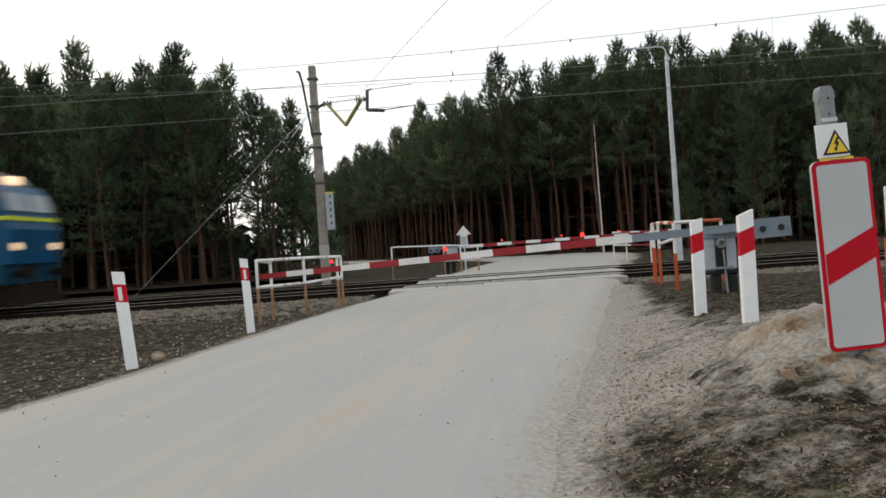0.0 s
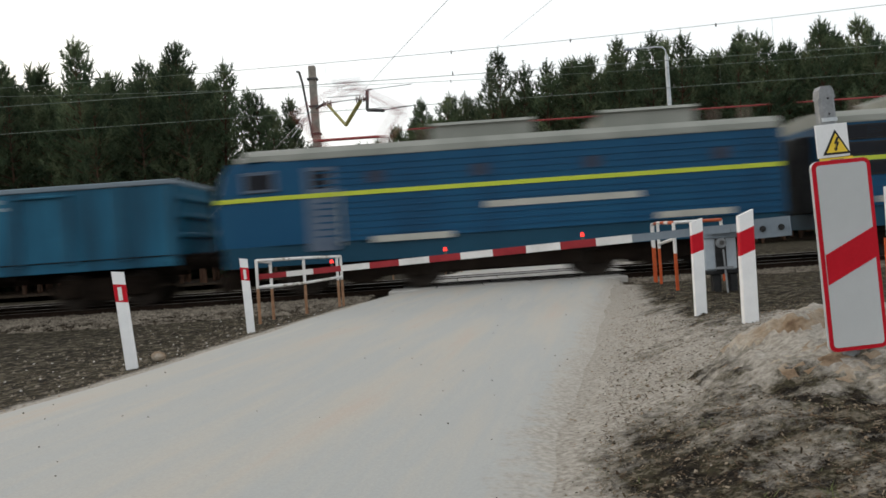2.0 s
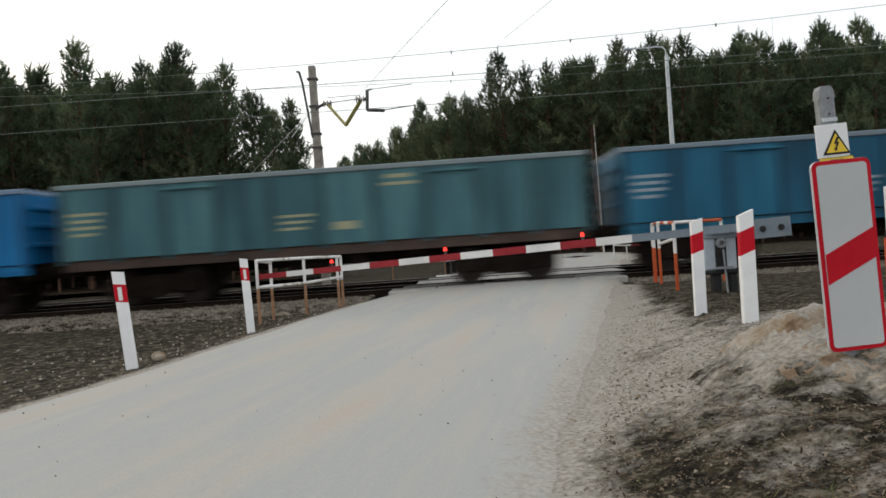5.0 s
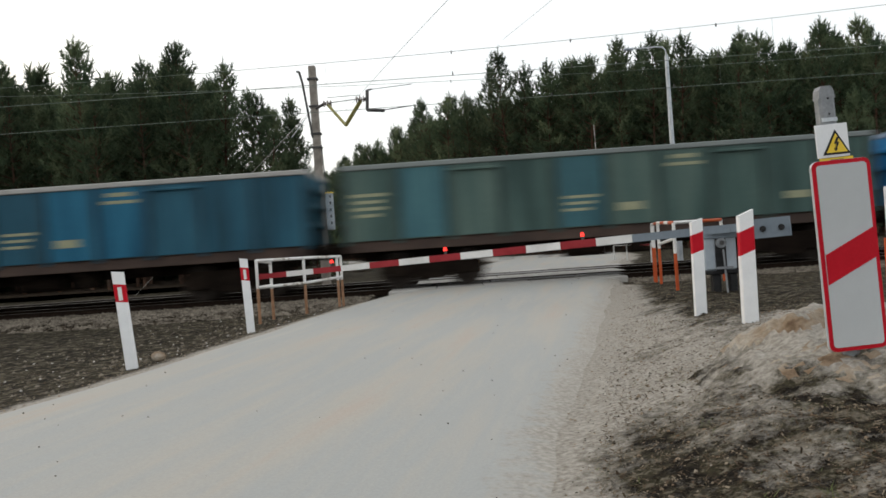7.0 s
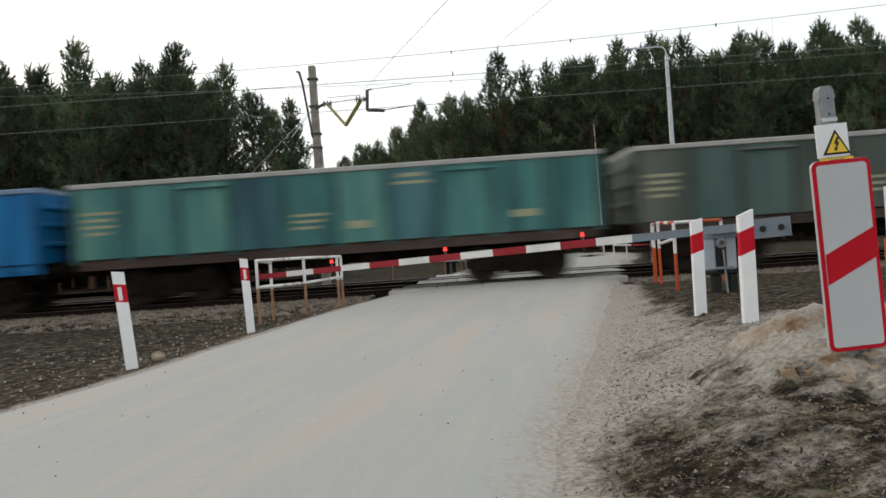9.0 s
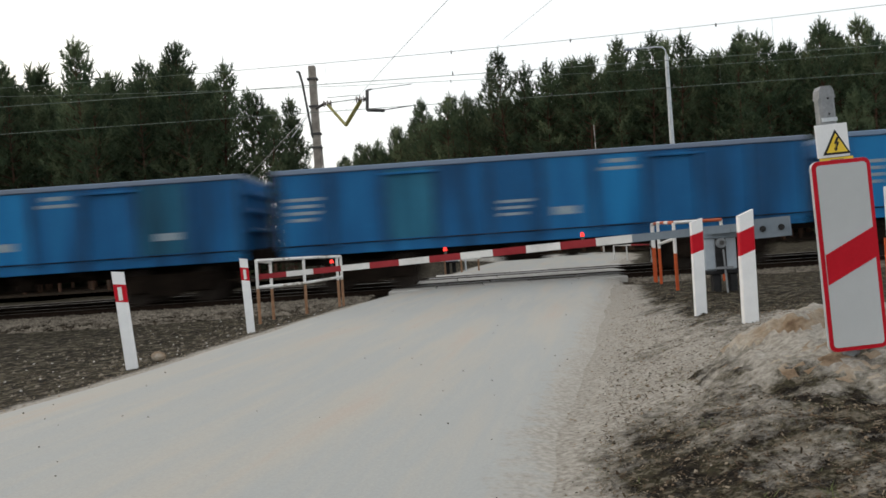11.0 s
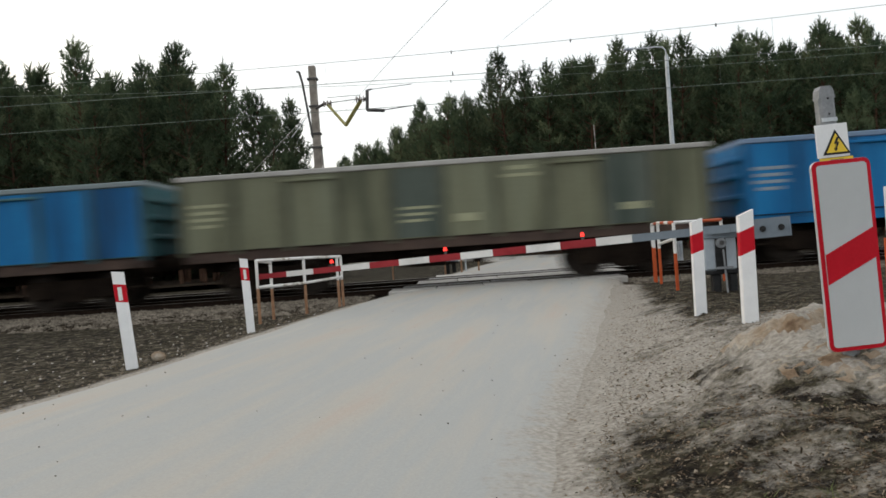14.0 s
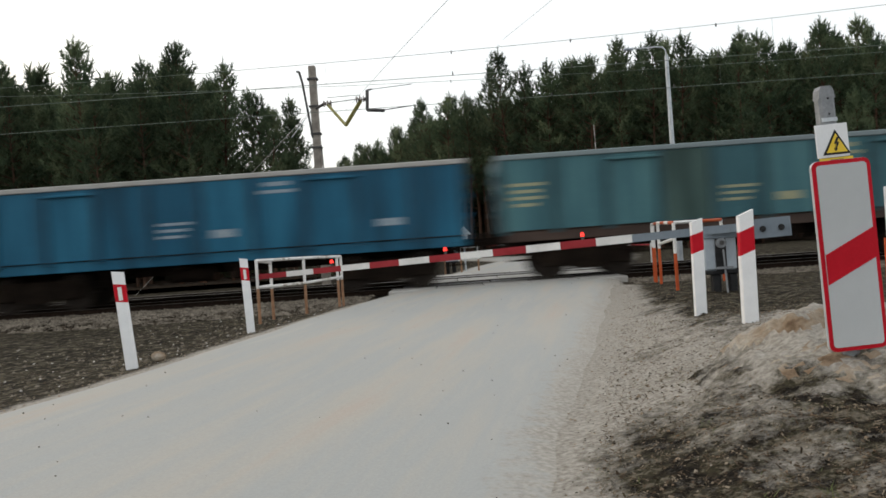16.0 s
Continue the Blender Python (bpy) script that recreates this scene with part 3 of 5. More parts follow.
def build_train():
    spec = [
        (P_SKY, "faded blue open-top steel freight wagon with grey lettering", None, P_MARK, ()),
        (P_BLUE, "deep blue open-top steel freight wagon on the rails", None, P_MARK, ()),
        (P_SKY, "mid blue open-top steel freight wagon with white lettering", None, P_MARK, ()),
        (P_TEAL, "dull teal open-top steel freight wagon on the rails", None, P_MARKY, ()),
        (P_BRIGHT, "bright blue open-top steel freight wagon with white lettering", None, P_MARK, ((6, P_BLUE),)),
        (P_GREEN, "dark grey-green open-top freight wagon with yellowed lettering", None, P_MARKY, ((4, P_TEAL), (1, P_TEAL))),
        (P_STEEL, "faded teal-blue open-top freight wagon with a dusty pale rim", P_RIM, P_MARKY, ((1, P_SKY), (5, P_SKY), (6, P_SKY))),
        (P_GREY, "weathered grey-green open-top freight wagon with patched panels", P_RIM, P_MARKY, ((1, P_GREEN), (2, P_GREEN), (6, P_GREEN), (8, P_GREEN), (9, P_GREEN))),
        (P_SEA, "sea-green open-top freight wagon with rust and a pale rim", P_RIM, P_MARKY, ((3, P_TEAL), (6, P_TEAL), (8, P_SEA))),
        (P_BRIGHT, "long blue open-top steel freight wagon on the rails", None, P_MARK, ()),
        (P_BLUE, "blue open-top steel freight wagon with several lines of lettering", None, P_MARK, ((2, P_SKY), (6, P_BRIGHT))),
        (P_BLUE, "blue open-top steel freight wagon with white lettering blocks", None, P_MARK, ((5, P_BRIGHT), (8, P_SKY))),
        (P_TEAL, "dark teal open-top steel freight wagon with grey lettering", None, P_MARKY, ((2, P_GREEN), (7, P_SKY))),
        (P_BRIGHT, "fresh bright blue open-top steel freight wagon", None, P_MARK, ()),
        (P_OLIVE, "olive-beige weathered open-top freight wagon with a pale rim", P_RIM, P_MARKY, ((4, P_GREY), (8, P_GREY))),
        (P_TEAL, "patchwork blue and teal open-top freight wagon", None, P_MARKY, ((1, P_BLUE), (2, P_BLUE), (6, P_BLUE), (7, P_BRIGHT), (8, P_BRIGHT), (9, P_BLUE))),
        (P_TEAL, "dull dark teal open-top freight wagon with faded marks", None, P_MARKY, ((3, P_GREEN),)),
        (P_SKY, "blue open-top steel freight wagon with a pale rim", P_RIM, P_MARK, ()),
    ]
    for k, (paint, label, rim, marks, patches) in enumerate(spec, 1):
        long = EXTRA if k == 10 else 0.0
        w = build_wagon(paint, label, 13.25 + long, rim, marks, patches, k)
        off = -PITCH_W * (k - 0.5) - (EXTRA / 2 if k == 10 else EXTRA if k > 10 else 0)
        moving.append((w, off))


# ---------------------------------------------------------------- locomotive
L_BODY = material("locomotive_blue", [(0.003, 0.042, 0.096), (0.004, 0.062, 0.142), (0.006, 0.072, 0.152)], 0.4, 0, 0.6, 25, 0.05, 0.12, streak=(1, 1, 0.4))
L_LOW = material("locomotive_lower_blue", [(0.005, 0.042, 0.076), (0.008, 0.054, 0.096)], 0.5, 0, 0.7, 25, 0.05, 0.15)
L_ROOF = material("roof_grey", [(0.18, 0.19, 0.165), (0.27, 0.275, 0.245)], 0.7, 0, 0.8, 25, 0.08, 0.15)
L_STRIPE = material("lime_stripe", [(0.42, 0.50, 0.02), (0.52, 0.60, 0.04)], 0.5, 0, 2, 60, 0, 0.08)
L_CREAM = material("cream_plate", [(0.34, 0.34, 0.30), (0.44, 0.43, 0.38)], 0.6, 0, 3, 60, 0, 0.12)
L_DOOR = material("grey_blue_door", [(0.06, 0.09, 0.14), (0.09, 0.12, 0.17)], 0.5, 0, 2, 60, 0, 0.1)
L_VENT = material("dark_blue_louvre", [(0.010, 0.020, 0.045), (0.018, 0.032, 0.065)], 0.6, 0, 2, 60, 0, 0.1)
# windscreen colour lightened to stand in for the mirrored sky
L_SCREEN = material("windscreen_glass", [(0.16, 0.20, 0.22), (0.22, 0.26, 0.28)], 0.15, 0, 1, 30, 0, 0.05)
for paint_of_body in (L_BODY, L_LOW):
    paint_of_body.node_tree.nodes["Principled BSDF"].inputs["Specular IOR Level"].default_value = 0.2
M_HEAD = glow("lit_headlight", (1.0, 0.68, 0.42), 1.0)
L_PANTO = material("red_pantograph", [(0.20, 0.022, 0.022), (0.28, 0.035, 0.03)], 0.5, 0.1, 4, 60, 0, 0.1)


def build_locomotive(nose):
    """One of the two coupled halves; nose: +1 with the cab towards +x, -1 towards -x. Origin at its middle."""
    lo = tagged(new("electric_locomotive"), "blue electric locomotive half with a lime stripe and grey roof", "locomotive", group="coupled locomotive halves")
    h, W = 7.25, 1.46
    g = h - 0.45 if nose > 0 else h - 0.35                      # the inner end

    def P(x):
        return x * nose
    flip = Matrix.Diagonal((nose, 1, 1, 1))
    outline = [(-g, 1.30), (h - 1.6, 1.30), (h + 0.05, 1.30), (h + 0.12, 2.2), (h - 0.15, 3.15), (h - 0.35, 3.42), (h - 1.6, 3.42), (-g, 3.42)]
    bm = prism(B(), outline, -W, W, m=flip)
    for v in bm.verts:
        if v.co.x * nose > h - 0.5:
            v.co.y *= 0.84
    side = [f for f in bm.faces if len(f.verts) == 8]
    bmesh.ops.triangulate(bm, faces=side)
    part("body", bm, L_BODY, lo)
    part("lower_body", prism(B(), [(-g + 0.02, 0.78), (h - 0.12, 0.78), (h - 0.1, 1.298), (-g + 0.02, 1.298)], -W + 0.06, W - 0.06, m=flip), L_LOW, lo)
    # roof, rounded at its edges
    bm = B()
    rp = [(-W, 3.422), (-W + 0.03, 3.56), (-W + 0.25, 3.72), (0, 3.80), (W - 0.25, 3.72), (W - 0.03, 3.56), (W, 3.422)]
    prism(bm, [(u, v) for u, v in rp], -g, h - 0.75, m=flip @ Matrix(((0, 1, 0, 0), (1, 0, 0, 0), (0, 0, 1, 0), (0, 0, 0, 1))))
    part("roof", bm, L_ROOF, lo)
    part("rain_gutter", box(B(), -g, h - 1.6, -W - 0.03, -W - 0.002, 3.39, 3.43, m=flip), L_ROOF, lo)
    # horizontal corrugation
    rib = None
    for z in (1.45, 1.62, 1.79, 1.96, 2.13, 2.28, 2.72, 2.88, 3.04, 3.20):
        if rib is None:
            rib = part("corrugation", box(B(), -g + 0.1, h - 2.5, -W - 0.022, -W - 0.001, -0.02, 0.02, m=flip), L_BODY, lo)
            rib.location.z = z
        else:
            again(rib, (0, 0, z))
    for s in (-1, 1):
        part("stripe", box(B(), -g + 0.02, h - 1.6, s * (W + 0.026) - 0.004, s * (W + 0.026) + 0.004, 2.43, 2.54, m=flip), L_STRIPE, lo)
    part("front_stripe", box(B(), h + 0.03, h + 0.09, -W * 0.84, W * 0.84, 2.43, 2.54, m=flip), L_STRIPE, lo)
    for s in (-1, 1):
        bm = B()
        prism(bm, [(h - 1.598, 2.43), (h + 0.06, 2.43), (h + 0.03, 2.54), (h - 1.598, 2.54)], s * (W + 0.005), s * (W + 0.03), m=flip)
        for v in bm.verts:
            if v.co.x * nose > h - 0.5:
                v.co.y -= s * 0.16 * W
        part("cab_stripe", bm, L_STRIPE, lo)
    # machine-room windows: two groups
    for x0 in (-6.55, -0.7) if nose > 0 else ():
        for i in range(3):
            for z0, z1 in ((2.06, 2.41), (2.56, 2.90), (2.95, 3.33)):
                a = x0 + i * 0.88
                fr = part("window", box(B(), a, a + 0.85, -W - 0.04, -W - 0.024, z0, z1, m=flip), M_BLACK, lo)
                part("pane", box(B(), a + 0.04, a + 0.81, -W - 0.046, -W - 0.041, z0 + 0.04, z1 - 0.04, m=flip), M_GLASS_DARK, fr)
    # louvre squares, plates
    for x in (3.4, -3.0) if nose > 0 else (3.0, 0.4, -2.4, -5.6):
        part("vent_grille", box(B(), x, x + 0.45, -W - 0.04, -W - 0.024, 2.72, 3.0, m=flip), L_VENT, lo)
    for x, l, z in ((0.65, 2.0, 1.37), (-5.75, 1.9, 1.37), (5.4, 0.8, 1.35)) if nose > 0 else ((-3.35, 3.9, 1.90), (-5.6, 1.9, 1.34), (1.4, 2.0, 1.22)):
        part("number_plate", box(B(), x, x + l, -W - 0.034, -W - 0.024, z, z + 0.16, m=flip), L_CREAM, lo)
    # cab door, side window, windscreen
    d = part("cab_door", box(B(), h - 3.0, h - 2.25, -W - 0.012, -W - 0.002, 1.1, 3.2, m=flip), L_DOOR, lo)
    part("door_window", box(B(), h - 2.85, h - 2.4, -W - 0.018, -W - 0.013, 2.65, 3.1, m=flip), M_GLASS_DARK, d)
    part("hand_rail", rod(B(), (P(h - 3.1), -W - 0.05, 1.2), (P(h - 3.1), -W - 0.05, 2.6), 0.02, sides=6), L_CREAM, lo)
    turned = flip @ Matrix.Translation((h - 1.1, -W * 0.95, 0)) @ pose(0, 0, 0, 0, 0, 8.6)
    f = part("cab_window", box(B(), -0.42, 0.42, -0.045, 0.0, 2.66, 3.15, 0.02, m=turned), L_DOOR, lo)
    part("pane", box(B(), -0.35, 0.35, -0.052, -0.046, 2.72, 3.09, m=turned), M_GLASS_DARK, f)
    tilt = flip @ Matrix.Translation((h + 0.02, 0, 2.68)) @ pose(0, 0, 0, 0, -15.6, 0)
    for y0, y1 in ((-1.08, -0.08), (0.08, 1.08)):
        part("windscreen", box(B(), 0.0, 0.03, y0, y1, 0.0, 0.50, m=tilt), L_SCREEN, lo)
    for y in (-0.95, 0.95):
        part("headlight", rod(B(), (P(h + 0.02), y, 1.75), (P(h + 0.16), y, 1.75), 0.10, 0.10, 12), M_HEAD if nose > 0 else L_CREAM, lo)
    part("upper_headlight", box(B(), h - 0.55, h - 0.28, -0.25, 0.25, 3.44, 3.66, 0.03, m=flip), M_HEAD if nose > 0 else L_CREAM, lo)
    part("snow_plough", prism(B(), [(h - 0.3, 0.25), (h + 0.15, 0.22), (h - 0.05, 0.75), (h - 0.4, 0.75)], -1.3, 1.3, m=flip), M_UNDER, lo)
    # roof equipment
    for x0, x1, z in ((-4.9, -2.6, 4.12), (-0.75, 1.7, 4.08)):
        part("roof_hatch", box(B(), x0, x1, -0.95, 0.95, 3.66, z, 0.08, m=flip), L_ROOF, lo)
    for x in (-6.4, -5.6, 1.6, 2.0):
        part("insulator", rod(B(), (P(x), -0.5, 3.7), (P(x), -0.5, 4.1), 0.07, 0.05, 8), M_CERAMIC, lo)
    part("busbar", rod(B(), (P(-7.0), -0.5, 4.12), (P(2.4), -0.5, 4.12), 0.025, sides=6), L_PANTO, lo)
    # raised pantograph
    xb, zb, zt = 3.9, 3.95, 5.50
    bm = B()
    for y in (-0.75, 0.75):
        rod(bm, (P(xb - 0.9), y, zb), (P(xb + 0.9), y, zb), 0.04, sides=6)
    for x in (xb - 0.9, xb + 0.9):
        rod(bm, (P(x), -0.75, zb), (P(x), 0.75, zb), 0.04, sides=6)
    pa = part("pantograph", bm, L_PANTO, lo, "red raised diamond pantograph")
    for sx in (-1, 1):
        for y in (-0.75, 0.75):
            part("lower_arm", rod(B(), (P(xb + sx * 0.8), y, zb), (P(xb + sx * 1.35), y * 0.95, 4.7), 0.03, sides=6), L_PANTO, pa)
            part("upper_arm", rod(B(), (P(xb + sx * 1.35), y * 0.95, 4.7), (P(xb), y * 0.55, zt), 0.024, sides=6), L_PANTO, pa)
        part("cross_tube", rod(B(), (P(xb + sx * 1.35), -0.72, 4.7), (P(xb + sx * 1.35), 0.72, 4.7), 0.035, sides=6), L_PANTO, pa)
    bm = B()
    for dx in (-0.2, 0.2):
        rod(bm, (P(xb + dx), -0.6, zt + 0.04), (P(xb + dx), 0.6, zt + 0.04), 0.03, sides=6)
        for s in (-1, 1):
            rod(bm, (P(xb + dx), s * 0.6, zt + 0.04), (P(xb + dx), s * 0.95, zt - 0.15), 0.025, sides=6)
    part("collector_head", bm, M_STEEL, pa)
    for x in (xb - 0.8, xb + 0.8):
        for y in (-0.7, 0.7):
            part("pantograph_insulator", rod(B(), (P(x), y, 3.6), (P(x), y, zb), 0.08, 0.06, 8), M_CERAMIC, lo)
    # gangway at the inner end
    part("gangway", box(B(), -g - 0.40, -g + 0.002, -0.65, 0.65, 1.2, 3.2, 0.03, m=flip), M_BLACK, lo)
    # running gear
    for x in (-3.75, 3.75):
        bogie(lo, P(x), 3.0, 0.625)
    bm = B()
    box(bm, -1.7, 1.7, -1.25, 1.25, 0.35, 0.777, 0.05)
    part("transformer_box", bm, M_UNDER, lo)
    for y in (-0.875, 0.875):
        bm = B()
        rod(bm, (P(h), y, 1.04), (P(h + 0.32), y, 1.04), 0.1, 0.1, 10)
        rod(bm, (P(h + 0.32), y, 1.04), (P(h + 0.40), y, 1.04), 0.24, 0.24, 16)
        part("buffer", bm, M_UNDER, lo)
    part("step", box(B(), h - 2.95, h - 2.3, -1.45, -1.2, 0.35, 0.39, m=flip), M_UNDER, lo)
    return lo


moving.append((build_locomotive(1), 15.28 + 0.42 + 7.05))
moving.append((build_locomotive(-1), 15.28 - 0.42 - 7.0))
build_train()


# ---------------------------------------------------------------- crossing furniture
def guide_post(x, y, z, height, lean_x=0.0, turn=0.0, slant=0.0, reflector=True):
    g = tagged(new("guide_post"), "white plastic guide post with a red band", "guide post", group="guide posts beside the road")
    g.matrix_world = pose(x, y, z, 0, lean_x, turn)
    w, d = 0.062, 0.040

    def seg(z0, z1, k=1.0, low=True):
        bm = prism(B(), [(-w * k, d * k), (-w * k, -d * 0.75 * k), (-w * 0.88 * k, -d * k), (w * 0.88 * k, -d * k), (w * k, -d * 0.75 * k), (w * k, d * k)], z0, z1, m=Matrix(((1, 0, 0, 0), (0, 0, 1, 0), (0, 1, 0, 0), (0, 0, 0, 1))))
        for v in bm.verts:
            if low or v.co.z > (z0 + z1) / 2:
                v.co.z += slant * v.co.x / w
        return bm
    part("shaft", seg(-0.3, height - 0.34, low=False), M_WHITE, g)
    part("band", seg(height - 0.34, height - 0.14, 1.01), M_RED, g, "red reflective band")
    part("cap", seg(height - 0.14, height), M_WHITE, g)
    if reflector:
        part("reflector", box(B(), -0.021, 0.021, -d - 0.006, -d - 0.001, height - 0.32, height - 0.17), M_DULLWHITE, g)


guide_post(-3.64, 8.55, 0.0, 1.03, -4.4, 15, -0.012)
guide_post(-3.17, 11.9, 0.01, 1.07, -2.2, 15, -0.012)
guide_post(2.68, 8.37, 0.10, 1.06, 0.6, -6, 0.022, False)
guide_post(2.51, 6.54, 0.20, 0.98, 0.5, -6, 0.026, False)


def striped(bm, a, b, r, n, start=0, sides=8):
    a, b = Vector(a), Vector(b)
    for i in range(n):
        rod(bm, a.lerp(b, i / n), a.lerp(b, (i + 1) / n), r, sides=sides, mi=(i + start) % 2)


def railing(label, posts, rails, lower_mat, stripe_mat):
    """Tubular railing. posts: (x, y, z0, z1); rails: (a, b, stripes, first)."""
    f = tagged(new("safety_railing"), label, "railing", group="railings at the crossing")
    for x, y, z0, z1 in posts:
        p = part("post", rod(B(), (x, y, z1 - 0.52), (x, y, z1), 0.03), M_DULLWHITE, f)
        part("post_foot", rod(B(), (x, y, z0 - 0.2), (x, y, z1 - 0.52), 0.03), lower_mat, p, "rust-red lower half of the post")
    for a, b, n, s in rails:
        bm = B()
        striped(bm, a, b, 0.03, n, s)
        part("rail", bm, [M_DULLWHITE, stripe_mat], f)
    return f


railing("white tubular railing with rust-coloured post feet", [(-3.60, 14.2, -0.15, 1.02), (-2.99, 15.6, -0.15, 1.01), (-2.46, 17.2, -0.2, 0.98), (-3.53, 15.0, -0.15, 0.97), (-2.52, 17.0, -0.2, 0.98)],
        [((-3.60, 14.2, 1.02), (-2.99, 15.6, 1.01), 3, 0), ((-2.99, 15.6, 1.01), (-2.46, 17.2, 0.98), 3, 0), ((-3.60, 14.2, 0.52), (-2.99, 15.6, 0.50), 2, 0), ((-2.99, 15.6, 0.50), (-2.46, 17.2, 0.52), 3, 0),
         ((-3.60, 14.2, 1.02), (-3.53, 15.0, 0.97), 1, 0), ((-3.60, 14.2, 0.52), (-3.53, 15.0, 0.52), 1, 0)], M_RUST, M_CHIPPED)
railing("white and orange-red tubular railing beside the barrier", [(3.80, 13.0, 0.0, 1.19), (4.24, 15.6, 0.05, 1.23), (4.62, 17.4, 0.0, 1.21), (4.72, 17.9, 0.0, 1.22), (5.13, 14.5, 0.0, 1.2)],
        [((3.80, 13.0, 1.19), (4.24, 15.6, 1.23), 4, 1), ((4.24, 15.6, 1.23), (4.72, 17.9, 1.22), 2, 1), ((3.80, 13.0, 1.19), (5.13, 14.5, 1.2), 2, 0), ((3.80, 13.0, 0.92), (4.24, 15.6, 0.80), 1, 0)], M_ORANGE, M_ORANGE)
railing("white tubular railing beyond the tracks", [(-2.2, 29.0, -0.1, 1.12), (-0.22, 29.0, -0.1, 1.06), (0.40, 29.0, -0.1, 1.05), (1.05, 29.0, -0.1, 0.97)],
        [((-2.2, 29.0, 1.12), (-0.22, 29.0, 1.06), 3, 1), ((-0.22, 29.0, 1.06), (1.05, 29.0, 0.97), 2, 0)], M_RUST, M_DULLWHITE)
railing("white and red railing beyond the tracks beside the road", [(6.6, 31.0, 0.0, 1.12), (7.0, 30.5, 0.0, 1.1), (7.57, 29.0, 0.0, 1.06), (8.6, 29.0, 0.0, 1.06)],
        [((6.6, 31.0, 1.12), (7.57, 29.0, 1.06), 4, 0), ((7.57, 29.0, 1.06), (8.6, 29.0, 1.06), 3, 0), ((6.6, 31.0, 0.6), (7.57, 29.0, 0.56), 2, 0)], M_DULLWHITE, M_DULLRED)


def barrier(pivot, tip, n_stripes, grey_len, thick, label, box_side=1):
    """Half barrier: mechanism on a pedestal, beam with a counterweight."""
    b = tagged(new("barrier"), label, "level crossing barrier", group="barriers of the crossing")
    pv, tp = Vector(pivot), Vector(tip)
    b.location = (pv.x, pv.y, 0)
    d = tp - pv
    yaw = math.degrees(math.atan2(d.y, d.x))
    tilt = math.degrees(math.atan2(d.z, math.hypot(d.x, d.y)))
    L = d.length
    arm = pose(0, 0, pv.z) @ pose(0, 0, 0, 0, 0, yaw) @ pose(0, 0, 0, 0, -tilt, 0)
    part("beam_root", box(B(), -0.2, grey_len, -0.035, 0.035, -0.052, 0.052, 0.008, m=arm), M_BLUEGREY, b, "blue-grey root of the barrier beam")
    step = (L - grey_len) / n_stripes
    for i in range(n_stripes):
        t = thick * (1 - 0.25 * i / n_stripes) / 2
        part("stripe", box(B(), grey_len + i * step, grey_len + (i + 1) * step, -0.03, 0.03, -t, t, m=arm), M_DULLWHITE if i % 2 == 0 else M_DULLRED, b)
    part("tip", box(B(), L, L + 0.03, -0.028, 0.028, -thick * 0.37, thick * 0.37, 0.005, m=arm), M_DULLRED, b)
    for k in (0.25, 0.54, 0.812):
        o = part("warning_lamp", rod(B(), arm @ Vector((L * k, 0, thick * 0.44)), arm @ Vector((L * k, 0, thick * 0.44 + 0.06)), 0.025, sides=8), M_STEEL, b)
        part("lens", rod(B(), arm @ Vector((L * k, 0, thick * 0.44 + 0.06)), arm @ Vector((L * k, 0, thick * 0.44 + 0.12)), 0.034, 0.026, 10), M_LAMP, o, "glowing red lens")
    # counterweight
    cw = part("counterweight", box(B(), -0.98, -0.50, -0.07, 0.07, -0.17, 0.075, 0.02, m=arm), M_BLUEGREY, b)
    for x in (-0.87, -0.62):
        part("bolt", rod(B(), arm @ Vector((x, 0.07, -0.055)), arm @ Vector((x, 0.10, -0.055)), 0.045, sides=12), M_BLACK, cw)
        part("bolt", rod(B(), arm @ Vector((x, -0.07, -0.055)), arm @ Vector((x, -0.10, -0.055)), 0.045, sides=12), M_BLACK, cw)
    part("counterweight_bar", box(B(), -0.55, -0.19, -0.05, 0.05, -0.05, 0.05, 0.01, m=arm), M_BLUEGREY, b)
    # mechanism, mirrored for the far one
    turn = pose(0, 0, 0, 0, 0, 0 if box_side > 0 else 180)
    zc = pv.z
    mech = part("mechanism_box", box(B(), -0.195, 0.29, 0.07, 0.55, 0.42, zc + 0.02, 0.02, m=turn), M_GREYBOX, b)
    part("lid", box(B(), -0.22, 0.32, 0.04, 0.58, zc + 0.022, zc + 0.06, 0.012, m=turn), M_BLUEGREY, mech)
    part("beam_bracket", box(B(), -0.21, 0.31, 0.036, 0.068, zc - 0.13, zc + 0.0, 0.01, m=turn), M_BLUEGREY, b)
    part("drive_plate", box(B(), -0.035, 0.13, 0.045, 0.069, 0.42, zc - 0.135, 0.008, m=turn), M_BLACK, b)
    part("crank_disc", rod(B(), turn @ Vector((0.045, -0.01, zc - 0.20)), turn @ Vector((0.045, 0.044, zc - 0.20)), 0.075, sides=18), M_OLDGALV, b)
    part("disc_hub", rod(B(), turn @ Vector((0.045, -0.03, zc - 0.20)), turn @ Vector((0.045, -0.011, zc - 0.20)), 0.035, sides=12), M_STEEL, b)
    part("spring_rod", rod(B(), turn @ Vector((0.09, -0.02, 0.05)), turn @ Vector((0.06, -0.02, zc - 0.3)), 0.014, sides=6), M_OLDGALV, b)
    part("cross_bar", box(B(), -0.06, 0.19, -0.045, -0.015, 0.44, 0.475, m=turn), M_OLDGALV, b)
    part("pedestal_plate", box(B(), -0.20, 0.30, 0.03, 0.52, 0.36, 0.418, 0.012, m=turn), M_BLACK, b)
